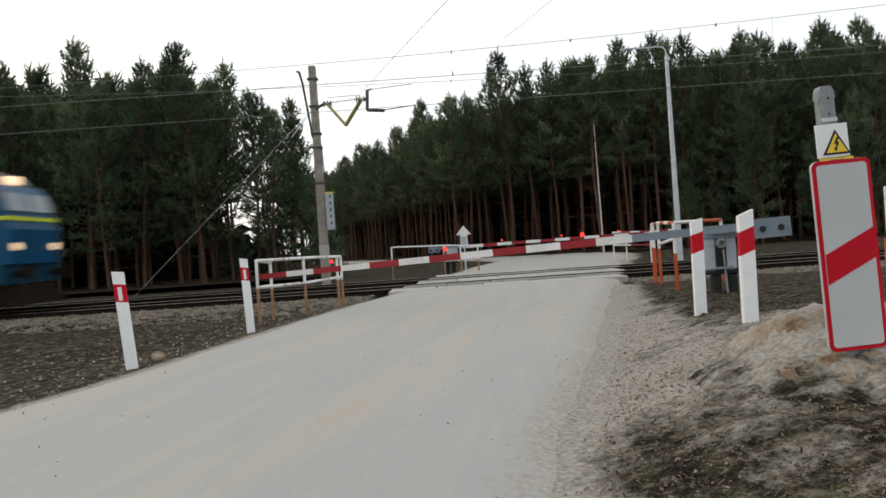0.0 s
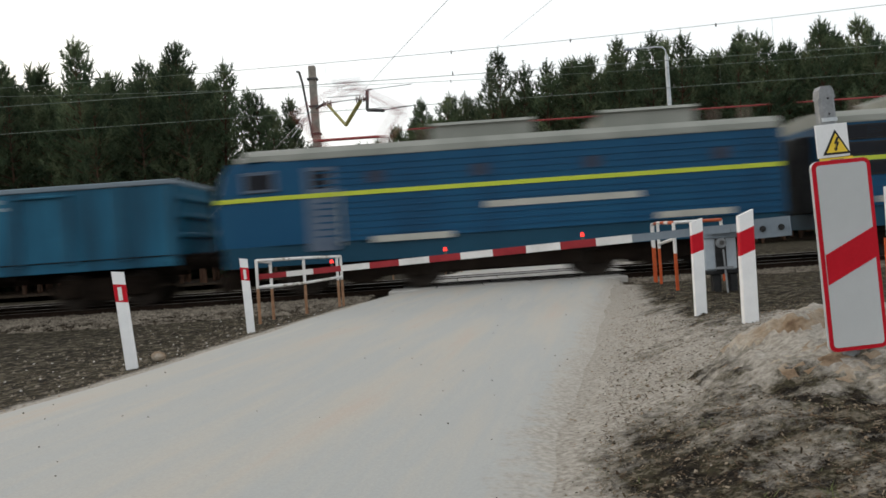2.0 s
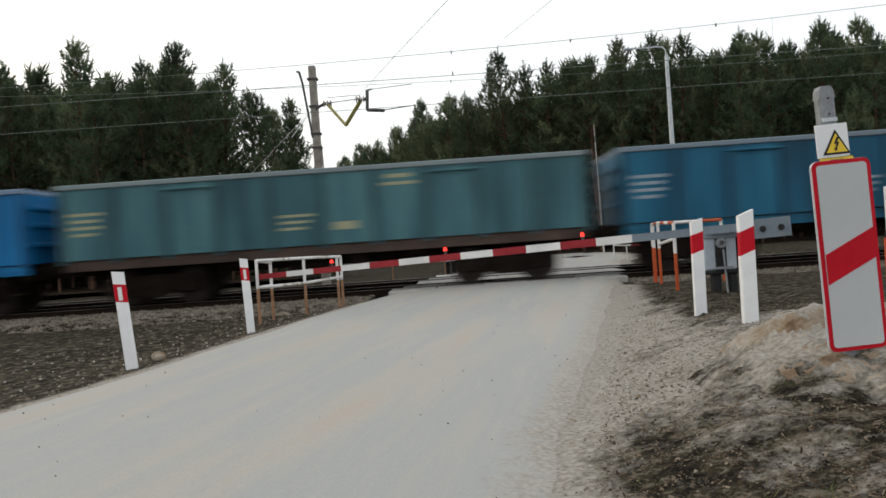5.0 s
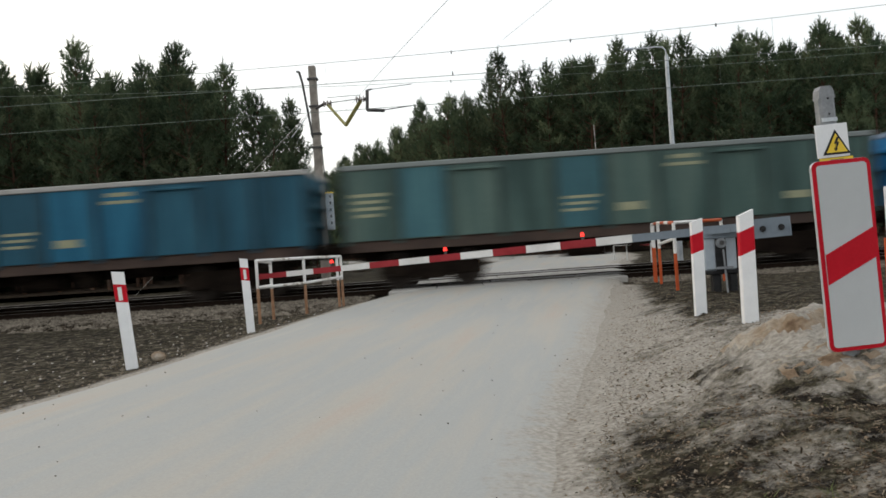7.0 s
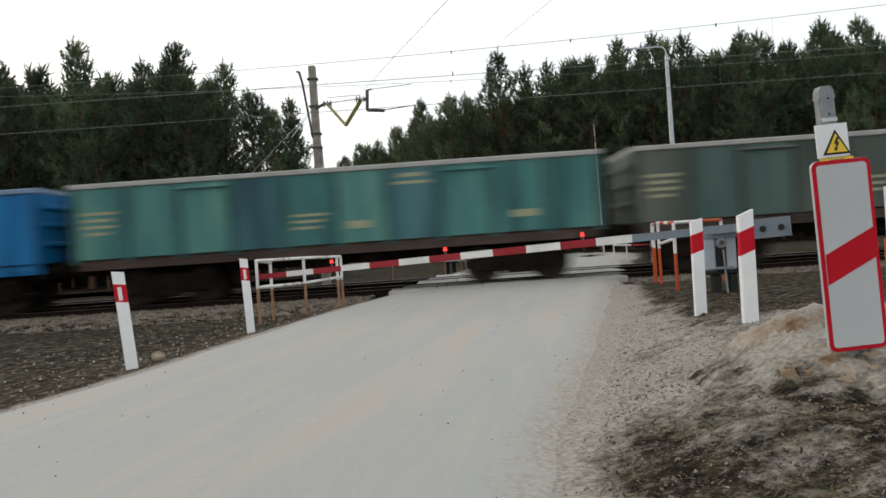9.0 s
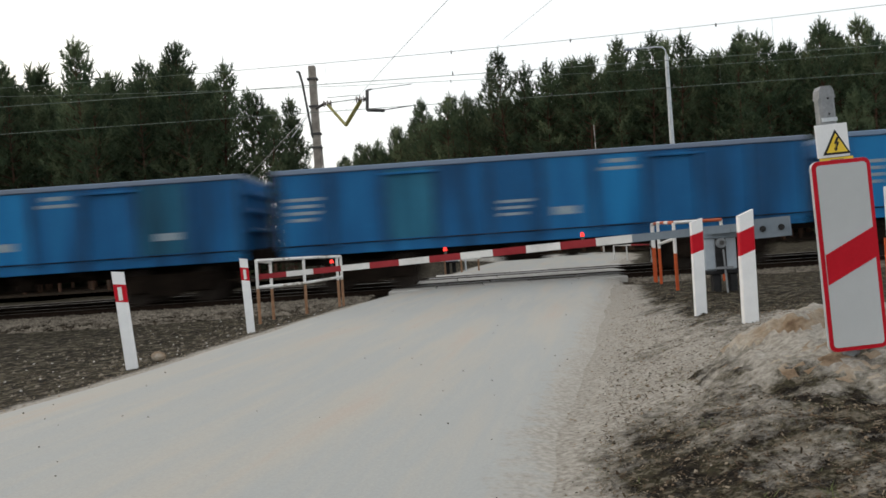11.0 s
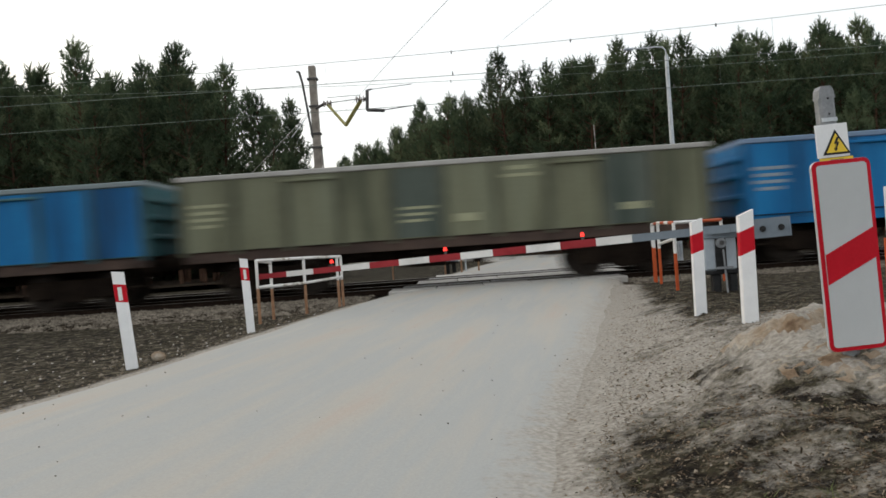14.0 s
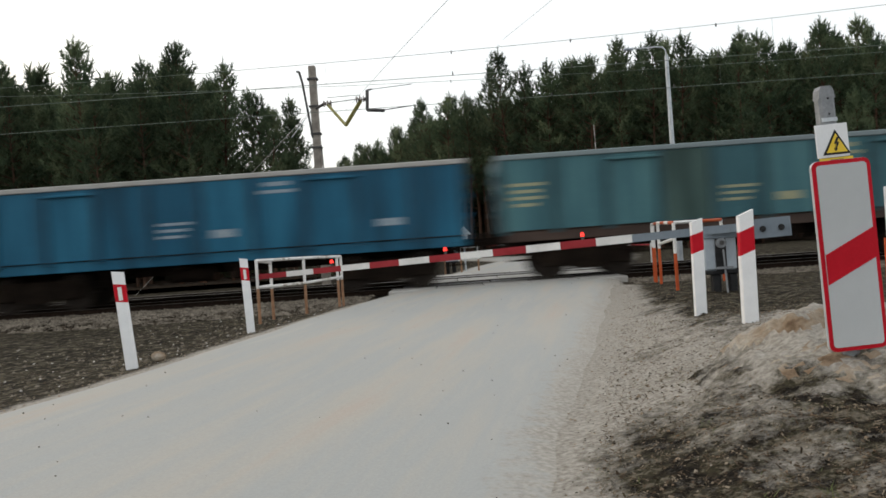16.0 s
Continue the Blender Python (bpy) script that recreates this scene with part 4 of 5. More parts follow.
    for x0, x1 in ((-0.09, 0.035), (0.165, 0.28)):
        part("pedestal_leg", box(B(), x0, x1, 0.06, 0.19, -0.25, 0.358, 0.012, m=turn), M_BLACK, b)
    return b


barrier((4.01, 11.5, 1.03), (-3.55, 14.3, 0.72), 12, 1.24, 0.125, "lowered red and white striped barrier with a grey mechanism box")
barrier((0.10, 31.2, 0.95), (8.2, 30.0, 1.02), 13, 0.7, 0.125, "lowered red and white striped barrier beyond the tracks", -1)


def crossing_sign_back():
    s = tagged(new("crossing_sign"), "back of a white arrow-shaped sign on a post", "road sign")
    s.location = (0.58, 30.0, 0)
    part("post", rod(B(), (0, 0, -0.3), (0, 0, 1.7), 0.035), M_GALV, s)
    part("panel", prism(B(), [(-0.30, 1.42), (0, 1.78), (0.30, 1.42), (0.14, 1.42), (0.14, 0.9), (-0.14, 0.9), (-0.14, 1.42)], -0.06, -0.04), M_DULLWHITE, s)
    part("panel_back", prism(B(), [(-0.12, 0.92), (-0.12, 1.36), (0.10, 1.36), (0.10, 0.92)], -0.075, -0.061), M_GREYBOX, s)


crossing_sign_back()


def warning_board():
    s = tagged(new("distance_marker_sign"), "white board with one red diagonal bar, red rim, in sand", "road sign")
    s.matrix_world = pose(2.074, 3.95, 0.0, 0, -2.2, 3)
    w, z0, z1 = 0.154, 0.40, 1.38

    def rounded(hw, a, b, r):
        pts = []
        for cx, cz, st in ((hw - r, a + r, -90), (hw - r, b - r, 0), (-hw + r, b - r, 90), (-hw + r, a + r, 180)):
            for k in range(4):
                an = radians(st + 30 * k)
                pts.append((cx + r * math.cos(an), cz + r * math.sin(an)))
        return pts
    part("back_plate", prism(B(), rounded(w, z0, z1, 0.035), -0.004, 0.016), M_GALV, s)
    part("rim", prism(B(), rounded(w - 0.001, z0 + 0.001, z1 - 0.001, 0.035), -0.008, -0.0045), M_RED, s, "red rim of the board")
    part("face", prism(B(), rounded(w - 0.022, z0 + 0.022, z1 - 0.022, 0.018), -0.0115, -0.0085), M_SIGN, s)
    part("diagonal_bar", prism(B(), [(-w + 0.024, 0.745), (w - 0.024, 0.865), (w - 0.024, 1.02), (-w + 0.024, 0.90)], -0.015, -0.012), M_RED, s, "red diagonal bar")
    # post: a flattened galvanised tube
    bm = B()
    prism(bm, [(-0.052, -0.02), (-0.035, -0.03), (0.035, -0.03), (0.052, -0.02), (0.052, 0.02), (0.035, 0.03), (-0.035, 0.03), (-0.052, 0.02)], -0.1, 1.70, m=Matrix(((0.82, 0, 0, -0.02), (0, 0, 1, 0.05), (0, 1, 0, 0), (0, 0, 0, 1))))
    po = part("post", bm, M_OLDGALV, s)
    part("post_cap", prism(B(), [(-0.052, 1.70), (0.052, 1.70), (0.046, 1.745), (0.03, 1.765), (-0.03, 1.765), (-0.046, 1.745)], 0.02, 0.08, m=Matrix.Translation((-0.02, 0, 0)) @ Matrix.Diagonal((0.82, 1, 1, 1))), M_OLDGALV, po)
    for z in (1.62, 1.70):
        part("hole", rod(B(), (-0.017, 0.0185, z), (-0.017, 0.0205, z), 0.006, sides=8), M_BLACK, po)
    part("clamp", box(B(), -0.06, 0.02, 0.013, 0.02, 1.58, 1.60), M_GALV, po)
    v = part("voltage_plate", box(B(), -0.093, 0.077, 0.004, 0.012, 1.395, 1.565, 0.002, m=pose(0, 0, 0, 0, -0.6, 0)), M_WHITE, s, "white plate with a yellow voltage triangle")
    mt = Matrix.Translation((-0.008, 0, 0))
    part("triangle_edge", prism(B(), [(-0.072, 1.408), (0.072, 1.408), (0, 1.535)], 0.0005, 0.0035, m=mt), M_BLACK, v)
    part("triangle", prism(B(), [(-0.055, 1.418), (0.055, 1.418), (0, 1.515)], -0.003, 0.0, m=mt), M_YELLOW, v)
    part("lightning_bolt", prism(B(), [(0.004, 1.497), (-0.014, 1.462), (0.000, 1.462), (-0.010, 1.437), (-0.016, 1.440), (-0.008, 1.424), (0.004, 1.436), (-0.002, 1.437), (0.014, 1.470), (0.002, 1.470), (0.016, 1.497)], -0.006, -0.0035, m=mt), M_BLACK, v)
    ys = part("yellow_plate", box(B(), -0.093, 0.082, 0.014, 0.019, 1.372, 1.394), M_YELLOW, s)
    part("inscription", box(B(), -0.04, 0.03, 0.0115, 0.0135, 1.376, 1.384), M_BLACK, ys)


warning_board()


def second_board():
    s = tagged(new("road_sign_edge"), "narrow edge of a white road board with an orange rim", "road sign")
    s.location = (2.462, 4.35, 0)
    part("face", box(B(), 0, 0.3, -0.008, 0.0, 0.35, 1.24, 0.003), M_WHITE, s)
    part("rim", box(B(), -0.008, -0.001, -0.009, 0.012, 0.35, 0.95), M_ORANGE, s)
    part("post", rod(B(), (0.2, 0.04, 0.0), (0.2, 0.04, 1.2), 0.03), M_GALV, s)


second_board()


def sand_mound():
    """A dug-out heap: steep crumbling faces at the back and towards the road, a gentle apron in front."""
    xs, ys = np.arange(0.9, 4.6, 0.03), np.arange(3.0, 6.5, 0.03)
    verts, fresh, pale = [], [], []
    for y in ys:
        for x in xs:
            n = noise.noise(Vector((x * 1.9, y * 1.9, 7)))
            n2 = noise.noise(Vector((x * 6, y * 6, 2)))
            n3 = noise.noise(Vector((x * 15, y * 15, 3)))
            n4 = noise.noise(Vector((x * 31, y * 31, 6)))
            d = math.hypot((x - 2.6) / 1.25, (y - 4.6) / (0.8 if y > 4.6 else 1.6)) + 0.12 * n + 0.06 * n2
            k = min(1.0, max(0.0, (1.12 - d) / 0.75))
            k = k * k * (3 - 2 * k)
            e = min(1.0, max(0.0, (1.0 - math.hypot((x - 2.8) / 1.15, (y - 5.05) / (0.45 if y > 5.05 else 0.62)) - 0.24 * n - 0.14 * n2 - 0.02 * n3) / 0.24))
            e = e * e * (3 - 2 * e)
            rough = min(1.0, k * 3)
            top = 0.155 * k + 0.105 * e + rough * (0.036 * n2 + 0.028 * n3 + 0.012 * n4)
            edge = min(x - 0.9, 4.57 - x, y - 3.0, 6.47 - y)
            verts.append((x, y, ground_z(x, y) + top - 0.045 * (1 - rough) - 0.1 * max(0, 1 - edge / 0.3)))
            fresh.append(k > 0.3 and 4 * e * (1 - e) + 0.7 * n + 0.7 * n3 > 0.22)
            pale.append(0.40 + 0.24 * k + 0.12 * e + 0.22 * n2)
    w = len(xs)
    o = raw("sand_mound", verts, [(j * w + i, j * w + i + 1, (j + 1) * w + i + 1, (j + 1) * w + i) for j in range(len(ys) - 1) for i in range(w - 1)], [M_GROUND, M_SAND])
    o.data.attributes.new("sand", "FLOAT", "POINT").data.foreach_set("value", pale)
    for f in o.data.polygons:
        f.use_smooth = True
        f.material_index = 1 if fresh[f.vertices[0]] else 0
    tagged(o, "low heap of pale loose sand round the sign's foot", "sand mound")


sand_mound()


# ---------------------------------------------------------------- masts and wires
def catenary_mast():
    m = tagged(new("catenary_mast"), "tapered concrete overhead-line mast with a steel bracket", "catenary mast")
    X, Y = -4.57, 28.0
    m.location = (X, Y, 0)
    part("pole", box(B(), -0.16, 0.16, -0.14, 0.14, -0.5, 7.92, 0.03), M_CONCRETE, m)
    for ob in m.children:
        for v in ob.data.vertices:
            if v.co.z > 5:
                v.co.x *= 0.8
                v.co.y *= 0.8
    for z in (3.6, 4.9, 5.4, 6.4, 7.4):
        part("band", box(B(), -0.185, 0.185, -0.165, 0.165, z, z + 0.07, 0.005), M_STEEL, m)
    part("white_band", box(B(), -0.165, 0.165, -0.145, 0.145, 0.9, 1.4, 0.03), M_SLAB, m)
    bm = B()
    rod(bm, (-0.12, -0.1, 5.3), (-0.36, -0.15, 7.3), 0.045, sides=6)
    rod(bm, (-0.36, -0.15, 7.3), (-0.45, -0.15, 7.7), 0.045, sides=6)
    rod(bm, (-0.45, -0.15, 7.7), (-0.55, -0.15, 7.72), 0.04, sides=6)
    part("side_rod", bm, M_STEEL, m)
    off = Vector((-X, -Y, 0))

    def q(x, y, z):
        return Vector((x, y, z)) + off
    part("bracket_root", rod(B(), (0.1, -0.1, 6.36), q(-4.0, 26.7, 6.27), 0.05, sides=6), M_STEEL, m)
    for c in ((-3.88, 26.6, 6.24), (-2.62, 25.4, 6.08)):
        bm = B()
        for k in range(5):
            rod(bm, q(c[0] - 0.14 + 0.06 * k, c[1], c[2]), q(c[0] - 0.11 + 0.06 * k, c[1], c[2]), 0.11 if k % 2 == 0 else 0.06, sides=10)
        part("insulator", bm, M_CERAMIC, m)
    bm = B()
    rod(bm, q(-3.88, 26.6, 6.2), q(-3.20, 25.8, 5.32), 0.05, sides=6)
    rod(bm, q(-3.20, 25.8, 5.32), q(-2.6, 25.4, 6.04), 0.065, sides=6)
    part("bracket_tube", bm, M_TUBE, m)
    bm = B()
    rod(bm, q(-3.88, 26.6, 6.26), q(-2.6, 25.4, 6.1), 0.014, sides=6)
    rod(bm, q(-3.88, 26.6, 6.45), q(-2.6, 25.4, 6.22), 0.01, sides=6)
    part("stay", bm, M_STEEL, m)
    bm = B()
    rod(bm, q(-2.5, 25.4, 6.06), q(-2.35, 25.2, 6.06), 0.05, sides=6)
    rod(bm, q(-2.35, 25.2, 6.32), q(-2.39, 25.2, 5.67), 0.06, sides=6)
    rod(bm, q(-2.35, 25.2, 6.32), q(-2.2, 25.2, 6.34), 0.03, sides=6)
    rod(bm, q(-2.39, 25.2, 5.67), q(-1.82, 25.0, 5.58), 0.06, sides=6)
    part("registration_arm", bm, M_STEEL, m)
    part("tension_wire", rod(B(), q(-2.2, 25.2, 6.34), q(-0.85, 24.6, 6.295), 0.012, sides=5), M_STEEL, m)
    part("tension_wire", rod(B(), q(-1.82, 25.0, 5.60), q(-0.9, 24.6, 5.605), 0.016, sides=5), M_STEEL, m)
    # cabinet hung on the mast
    c = part("signal_cabinet", box(B(), 0.22, 0.48, -0.35, -0.12, 1.9, 3.22, 0.02), M_GREYBOX, m, "pale grey cabinet with a yellow top")
    part("cabinet_top", box(B(), 0.21, 0.49, -0.36, -0.11, 3.222, 3.27, 0.01), M_YELLOW, c)
    for k in range(5):
        part("slot", box(B(), 0.36, 0.42, -0.356, -0.351, 2.1 + 0.24 * k, 2.2 + 0.24 * k), M_STEEL, c)
    part("conduit", rod(B(), (0.26, -0.2, 3.25), (0.18, -0.2, 5.0), 0.02, sides=6), M_STEEL, m)
    # guy wire
    part("guy_wire", rod(B(), (-0.1, 0, 6.33), q(-12.6, 30.4, -0.1), 0.008, sides=5), M_SLAB, m)
    part("short_stay", rod(B(), (-0.12, 0, 6.3), (-0.95, 0.2, 5.4), 0.015, sides=5), M_GALV, m)


def lamp_mast():
    m = tagged(new("street_lamp"), "tall tapered galvanised pole with a curved top arm", "lamp post")
    m.location = (8.35, 28.0, 0)
    part("pole", rod(B(), (0, 0, -0.4), (-0.02, 0, 7.4), 0.115, 0.065, 12), M_GALV, m)
    bm = B()
    pts = [(-0.02, 0, 7.4), (-0.04, 0, 7.6), (-0.14, 0, 7.72), (-0.35, 0, 7.74), (-1.2, 0, 7.72)]
    for a, b in zip(pts, pts[1:]):
        rod(bm, a, b, 0.026, sides=8)
    part("arm", bm, M_GALV, m)
    part("lantern", box(B(), -1.55, -1.2, -0.09, 0.09, 7.67, 7.75, 0.025), M_GREYBOX, m)


def wire(name, pts, r, label, parent=None):
    bm, rings = B(), []
    for i, p in enumerate(pts):
        d = (Vector(pts[min(i + 1, len(pts) - 1)]) - Vector(pts[max(i - 1, 0)])).to_track_quat("Z", "Y")
        rings.append([bm.verts.new(Vector(p) + d @ Vector((math.cos(1.2566 * k) * r, math.sin(1.2566 * k) * r, 0))) for k in range(5)])
    for a, b in zip(rings, rings[1:]):
        for k in range(5):
            bm.faces.new((a[k], a[(k + 1) % 5], b[(k + 1) % 5], b[k]))
    o = part(name, bm, M_WIRE, parent)
    if label:
        tagged(o, label, "wire")


catenary_mast()
lamp_mast()


def overhead_line():
    def span(y, z_mid, sag, x0, x1, xm, n=14):
        return [(x0 + (x1 - x0) * i / n, y, z_mid + sag * ((x0 + (x1 - x0) * i / n - xm) / 30) ** 2) for i in range(n + 1)]
    for y in TRACKS:
        line = tagged(new("overhead_line"), "thin copper contact wire hung below a messenger wire", "overhead line", group="overhead lines of the two tracks")
        wire("contact_wire", span(y, 5.60, 0, -150, 150, 0, 2), 0.009, "", line)
        tilt = 0.028 if y == TRACKS[0] else -0.015         # it climbs or falls towards its next support
        wire("messenger_wire", [(a, b, c + tilt * (a - 2)) for a, b, c in span(y, 6.28, 1.0, -30, 60, 2, 30)], 0.007, "", line)
        for x in range(-27, 58, 12):
            wire("dropper", [(x, y, 5.60), (x, y, 6.28 + tilt * (x - 2) + 1.0 * ((x - 2) / 30) ** 2)], 0.003, "", line)
        for x in (0.4, 3.6, 7.5):
            part("wire_clamp", box(B(), x - 0.015, x + 0.015, y - 0.02, y + 0.02, 5.59, 5.70), M_STEEL, line)
            part("wire_clamp", box(B(), x - 0.015, x + 0.015, y - 0.02, y + 0.02, 6.22 + tilt * (x - 2) + ((x - 2) / 30) ** 2, 6.30 + tilt * (x - 2) + ((x - 2) / 30) ** 2), M_STEEL, line)
    # feeders that pass over the road
    wire("feeder_cable", [(-3.9, 34.0, 7.6), (-1.44, 27.0, 7.85), (0.42, 21.8, 8.0), (5.0, 9.0, 8.4)], 0.008, "thin overhead cable crossing the road")
    wire("feeder_cable", [(2.63, 30.0, 8.92), (3.92, 25.4, 8.9), (8.6, 9.0, 8.9)], 0.006, "thin overhead cable crossing the road")


overhead_line()


# ---------------------------------------------------------------- pines
def pine_mesh(seed, H, crown0, radius, shoots, coarse=False):
    """Trunk and crown of a pine: whorls of rising limbs that carry bottle-brush shoots of needles."""
    r = random.Random(seed)
    bm = B()
    lean = (r.uniform(-0.3, 0.3), r.uniform(-0.3, 0.3))

    def axis(z):
        k = z / H
        return Vector((lean[0] * k + 0.12 * math.sin(z * 0.5 + seed), lean[1] * k + 0.1 * math.cos(z * 0.43 + seed), z))
    R0 = 0.0075 * H + 0.02
    segs = 9
    for i in range(segs):
        a, b = H * i / segs, H * (i + 1) / segs
        rod(bm, axis(a) - Vector((0, 0, 0.3 if i == 0 else 0)), axis(b), R0 * (1 - 0.95 * (i / segs) ** 1.2), R0 * (1 - 0.95 * ((i + 1) / segs) ** 1.2), 7)
    V, F = [], []

    def shoot(c, d, length, needles, size):
        """Needles that stand off a twig and point along it."""
        for i in range(needles):
            t = i / max(1, needles - 1)
            u = (d * (0.35 + 0.5 * t) + Vector((r.gauss(0, 0.5), r.gauss(0, 0.5), r.gauss(0.05, 0.5)))).normalized()
            e = u.cross(Vector((r.gauss(0, 1), r.gauss(0, 1), r.gauss(0, 1)))).normalized() * size * r.uniform(0.09, 0.17)
            p = c + d * length * t
            n = len(V)
            V.extend(((p + e)[:], (p - e)[:], (p + u * size * r.uniform(0.75, 1.3))[:]))
            F.append((n, n + 1, n + 2))
    size, needles = (0.50, 8) if coarse else (0.23, 12)
    # bare snags below the crown
    for _ in range(2 if coarse else 12):
        zz = r.uniform(0.12, crown0 + 0.05) * H
        an = r.uniform(0, 6.28)
        rod(bm, axis(zz), axis(zz) + Vector((math.cos(an), math.sin(an), r.uniform(-0.15, 0.2))) * r.uniform(0.4, 1.4), 0.014, 0.004, 4)
    limbs = []
    z = crown0 * H
    while z < H * 0.975:
        k = (z - crown0 * H) / (H * (1 - crown0))
        reach = radius * min(1.0, 0.5 + 1.8 * k) * (1 - k ** 1.5) + 0.16
        n = r.randint(3, 5)
        st = r.uniform(0, 6.28)
        for i in range(n):
            if r.random() < 0.22 * (1 - k):
                continue
            an = st + 6.28 * i / n + r.uniform(-0.4, 0.4)
            rise = 0.05 + 1.15 * k + r.uniform(-0.12, 0.25)
            limbs.append((z, Vector((math.cos(an), math.sin(an), rise)).normalized(), reach * r.uniform(0.6, 1.15)))
        z += r.uniform(0.34, 0.62) * (1 - 0.35 * k)
    total = sum(l for _, _, l in limbs)
    for z, d, l in limbs:
        a, k = axis(z), (z / H - crown0) / (1 - crown0)
        up = Vector((0, 0, 0.35 + 0.9 * k))
        if not coarse:
            rod(bm, a, a + d * l * 0.95, 0.012 + 0.010 * l, 0.005, 4)
        for _ in range(max(2, int(shoots * l / total))):
            t = r.uniform(0.22, 1.0) ** 0.75
            side = Vector((r.gauss(0, 1), r.gauss(0, 1), r.gauss(0.0, 0.35))) * (0.10 + 0.17 * l) * (1.15 - 0.75 * t)
            dd = (d * 0.7 + side * 0.9 + up * r.uniform(0.3, 1.1)).normalized()
            shoot(a + d * l * t + side, dd, size * r.uniform(0.8, 1.7), needles, size)
        shoot(a + d * l, (d + up).normalized(), size * 1.7, needles, size)
    for q in range(5):
        c = axis(H - 0.22 * q)
        shoot(c, Vector((r.gauss(0, 0.12), r.gauss(0, 0.12), 1)).normalized(), 0.5, needles, size * 0.8)
        for _ in range(3 if q else 0):
            an = r.uniform(0, 6.28)
            shoot(c, Vector((math.cos(an) * 0.6, math.sin(an) * 0.6, 0.8)).normalized(), 0.45, needles, size * 0.85)
    me = bpy.data.meshes.new("crown")
    me.from_pydata(V, [], F)
    me.materials.append(M_NEEDLE)
    return bm, me


def pine(seed, H, crown0, radius, tufts, label):
    bm, me = pine_mesh(seed, H, crown0, radius, tufts)
    t = tagged(new("pine_tree"), label, "pine tree", group="pines of the wood")
    part("trunk", bm, M_BARK, t)
    c = new("crown", me)
    c.parent = t
    return t


def wood_edge(x):
    """The y at which the wood on the far right begins."""
    return lerp_table([(-40, 150), (-15, 102), (-4.3, 70), (1, 57), (6, 50), (12, 46), (20, 45), (60, 44)], x)


def build_woods():
    r = random.Random(11)
    tall = [pine(100 + i, 11.0 + 0.28 * i, 0.46 - 0.02 * i, 1.75 + 0.09 * i, 350, "tall slender pine with a high green crown") for i in range(6)]
    full = [pine(200 + i, 10.2 + 0.35 * i, 0.22, 2.05 + 0.12 * i, 500, "pine at the wood's edge, green almost to the ground") for i in range(4)]
    small = [pine(300 + i, 4.2 + 0.9 * i, 0.06, 1.2, 330, "young bushy pine at the edge of the wood") for i in range(3)]
    spots = []

    def free(x, y, d):
        return all((x - a) ** 2 + (y - b) ** 2 > d * d for a, b, _, _ in spots)

    def put(kind, x, y, s=1.0, d=1.5):
        if free(x, y, d):
            spots.append((x, y, kind, s))
    # left wood: two tall ones in front, then the rest
    for kind, x, y, size in (("full", -17.8, 38.0, 1.14), ("full", -12.5, 38.2, 1.13), ("full", -13.7, 38.8, 1.04), ("full", -10.9, 38.4, 0.98), ("tall", -9.2, 39.0, 0.84), ("tall", -8.4, 38.2, 0.78), ("tall", -7.6, 39.2, 0.70), ("tall", -7.2, 38.0, 0.60)):
        put(kind, x, y, size, 0.7)
    for i in range(2200):
        y = 36.5 + r.random() ** 1.3 * 34
        x = r.uniform(-44, -0.18 * y - 0.9)
        edge = (-0.18 * y - 0.9) - x
        if y > 42 + edge * 1.5 or (edge < 4 and r.random() < 0.6):
            continue
        put("full" if y < 41 and r.random() < 0.75 else "tall", x, y, r.uniform(0.97, 1.07) * (0.82 if edge < 3.5 else 1.0) * (0.90 if y < 41 else 1.0), 1.6)
    n_left = len(spots)
    # right wood
    for i in range(3000):
        x = r.uniform(-24, 46)
        y = wood_edge(x) + r.random() ** 1.4 * 34
        put("full" if y - wood_edge(x) < 3 and x > 13 and r.random() < 0.7 else "tall", x, y, r.uniform(1.02, 1.14) * (0.93 if y > 58 else 1.0), 1.6)
    for x, y, s in ((-6.4, 36.2, 0.8), (-7.4, 37.0, 1.0), (-6.2, 39.5, 0.9), (-5.6, 36.6, 0.55), (-8.6, 41, 0.7), (-10.2, 43, 0.8), (-12.5, 44, 0.7), (-9.8, 46, 0.8), (-11.2, 40.5, 0.6), (13.5, 43.2, 0.9), (17.5, 42.8, 1.2), (20.5, 42.5, 1.0), (23, 42.2, 1.3), (15.5, 43.9, 0.7)):
        put("small", x, y, s, 0.8)
    pools = {"tall": tall, "full": full, "small": small}
    used = set()
    spots.sort(key=lambda s: s[1])
    near, rest = [], []
    for x, y, kind, s in spots:
        depth = y - (36.5 if x < -0.18 * y else wood_edge(x))
        (near if depth < (9 if kind != "small" else 30) and len(near) < 270 else rest).append((x, y, kind, s))
    for x, y, kind, s in near:
        src = pools[kind][r.randrange(len(pools[kind]))]
        m = pose(x, y, ground_z(x, y) - 0.03, 0, 0, r.uniform(0, 360))
        if src not in used:
            used.add(src)
            src.matrix_world = m
            src.scale = (s, s, s)
        else:
            o = copy_thing(src, m)
            o.scale = (s, s, s)
    # the depth of the wood, too many to count
    for nm, mat, idx in (("trunks", M_BARK, 0), ("crowns", M_NEEDLE, 1)):
        vs, fs, base = [], [], 0
        rr = random.Random(5)
        src = []
        for k in range(3):
            stem, leaf = pine_mesh(400 + k, 11.3 + 0.4 * k, 0.42, 1.7, 70, True)
            me = leaf
            if idx == 0:
                me = bpy.data.meshes.new("stem")
                stem.to_mesh(me)
            stem.free()
            v = np.array([q.co[:] for q in me.vertices])
            src.append((v, [tuple(p.vertices) for p in me.polygons]))
            bpy.data.meshes.remove(me)
            if idx == 0:
                bpy.data.meshes.remove(leaf)
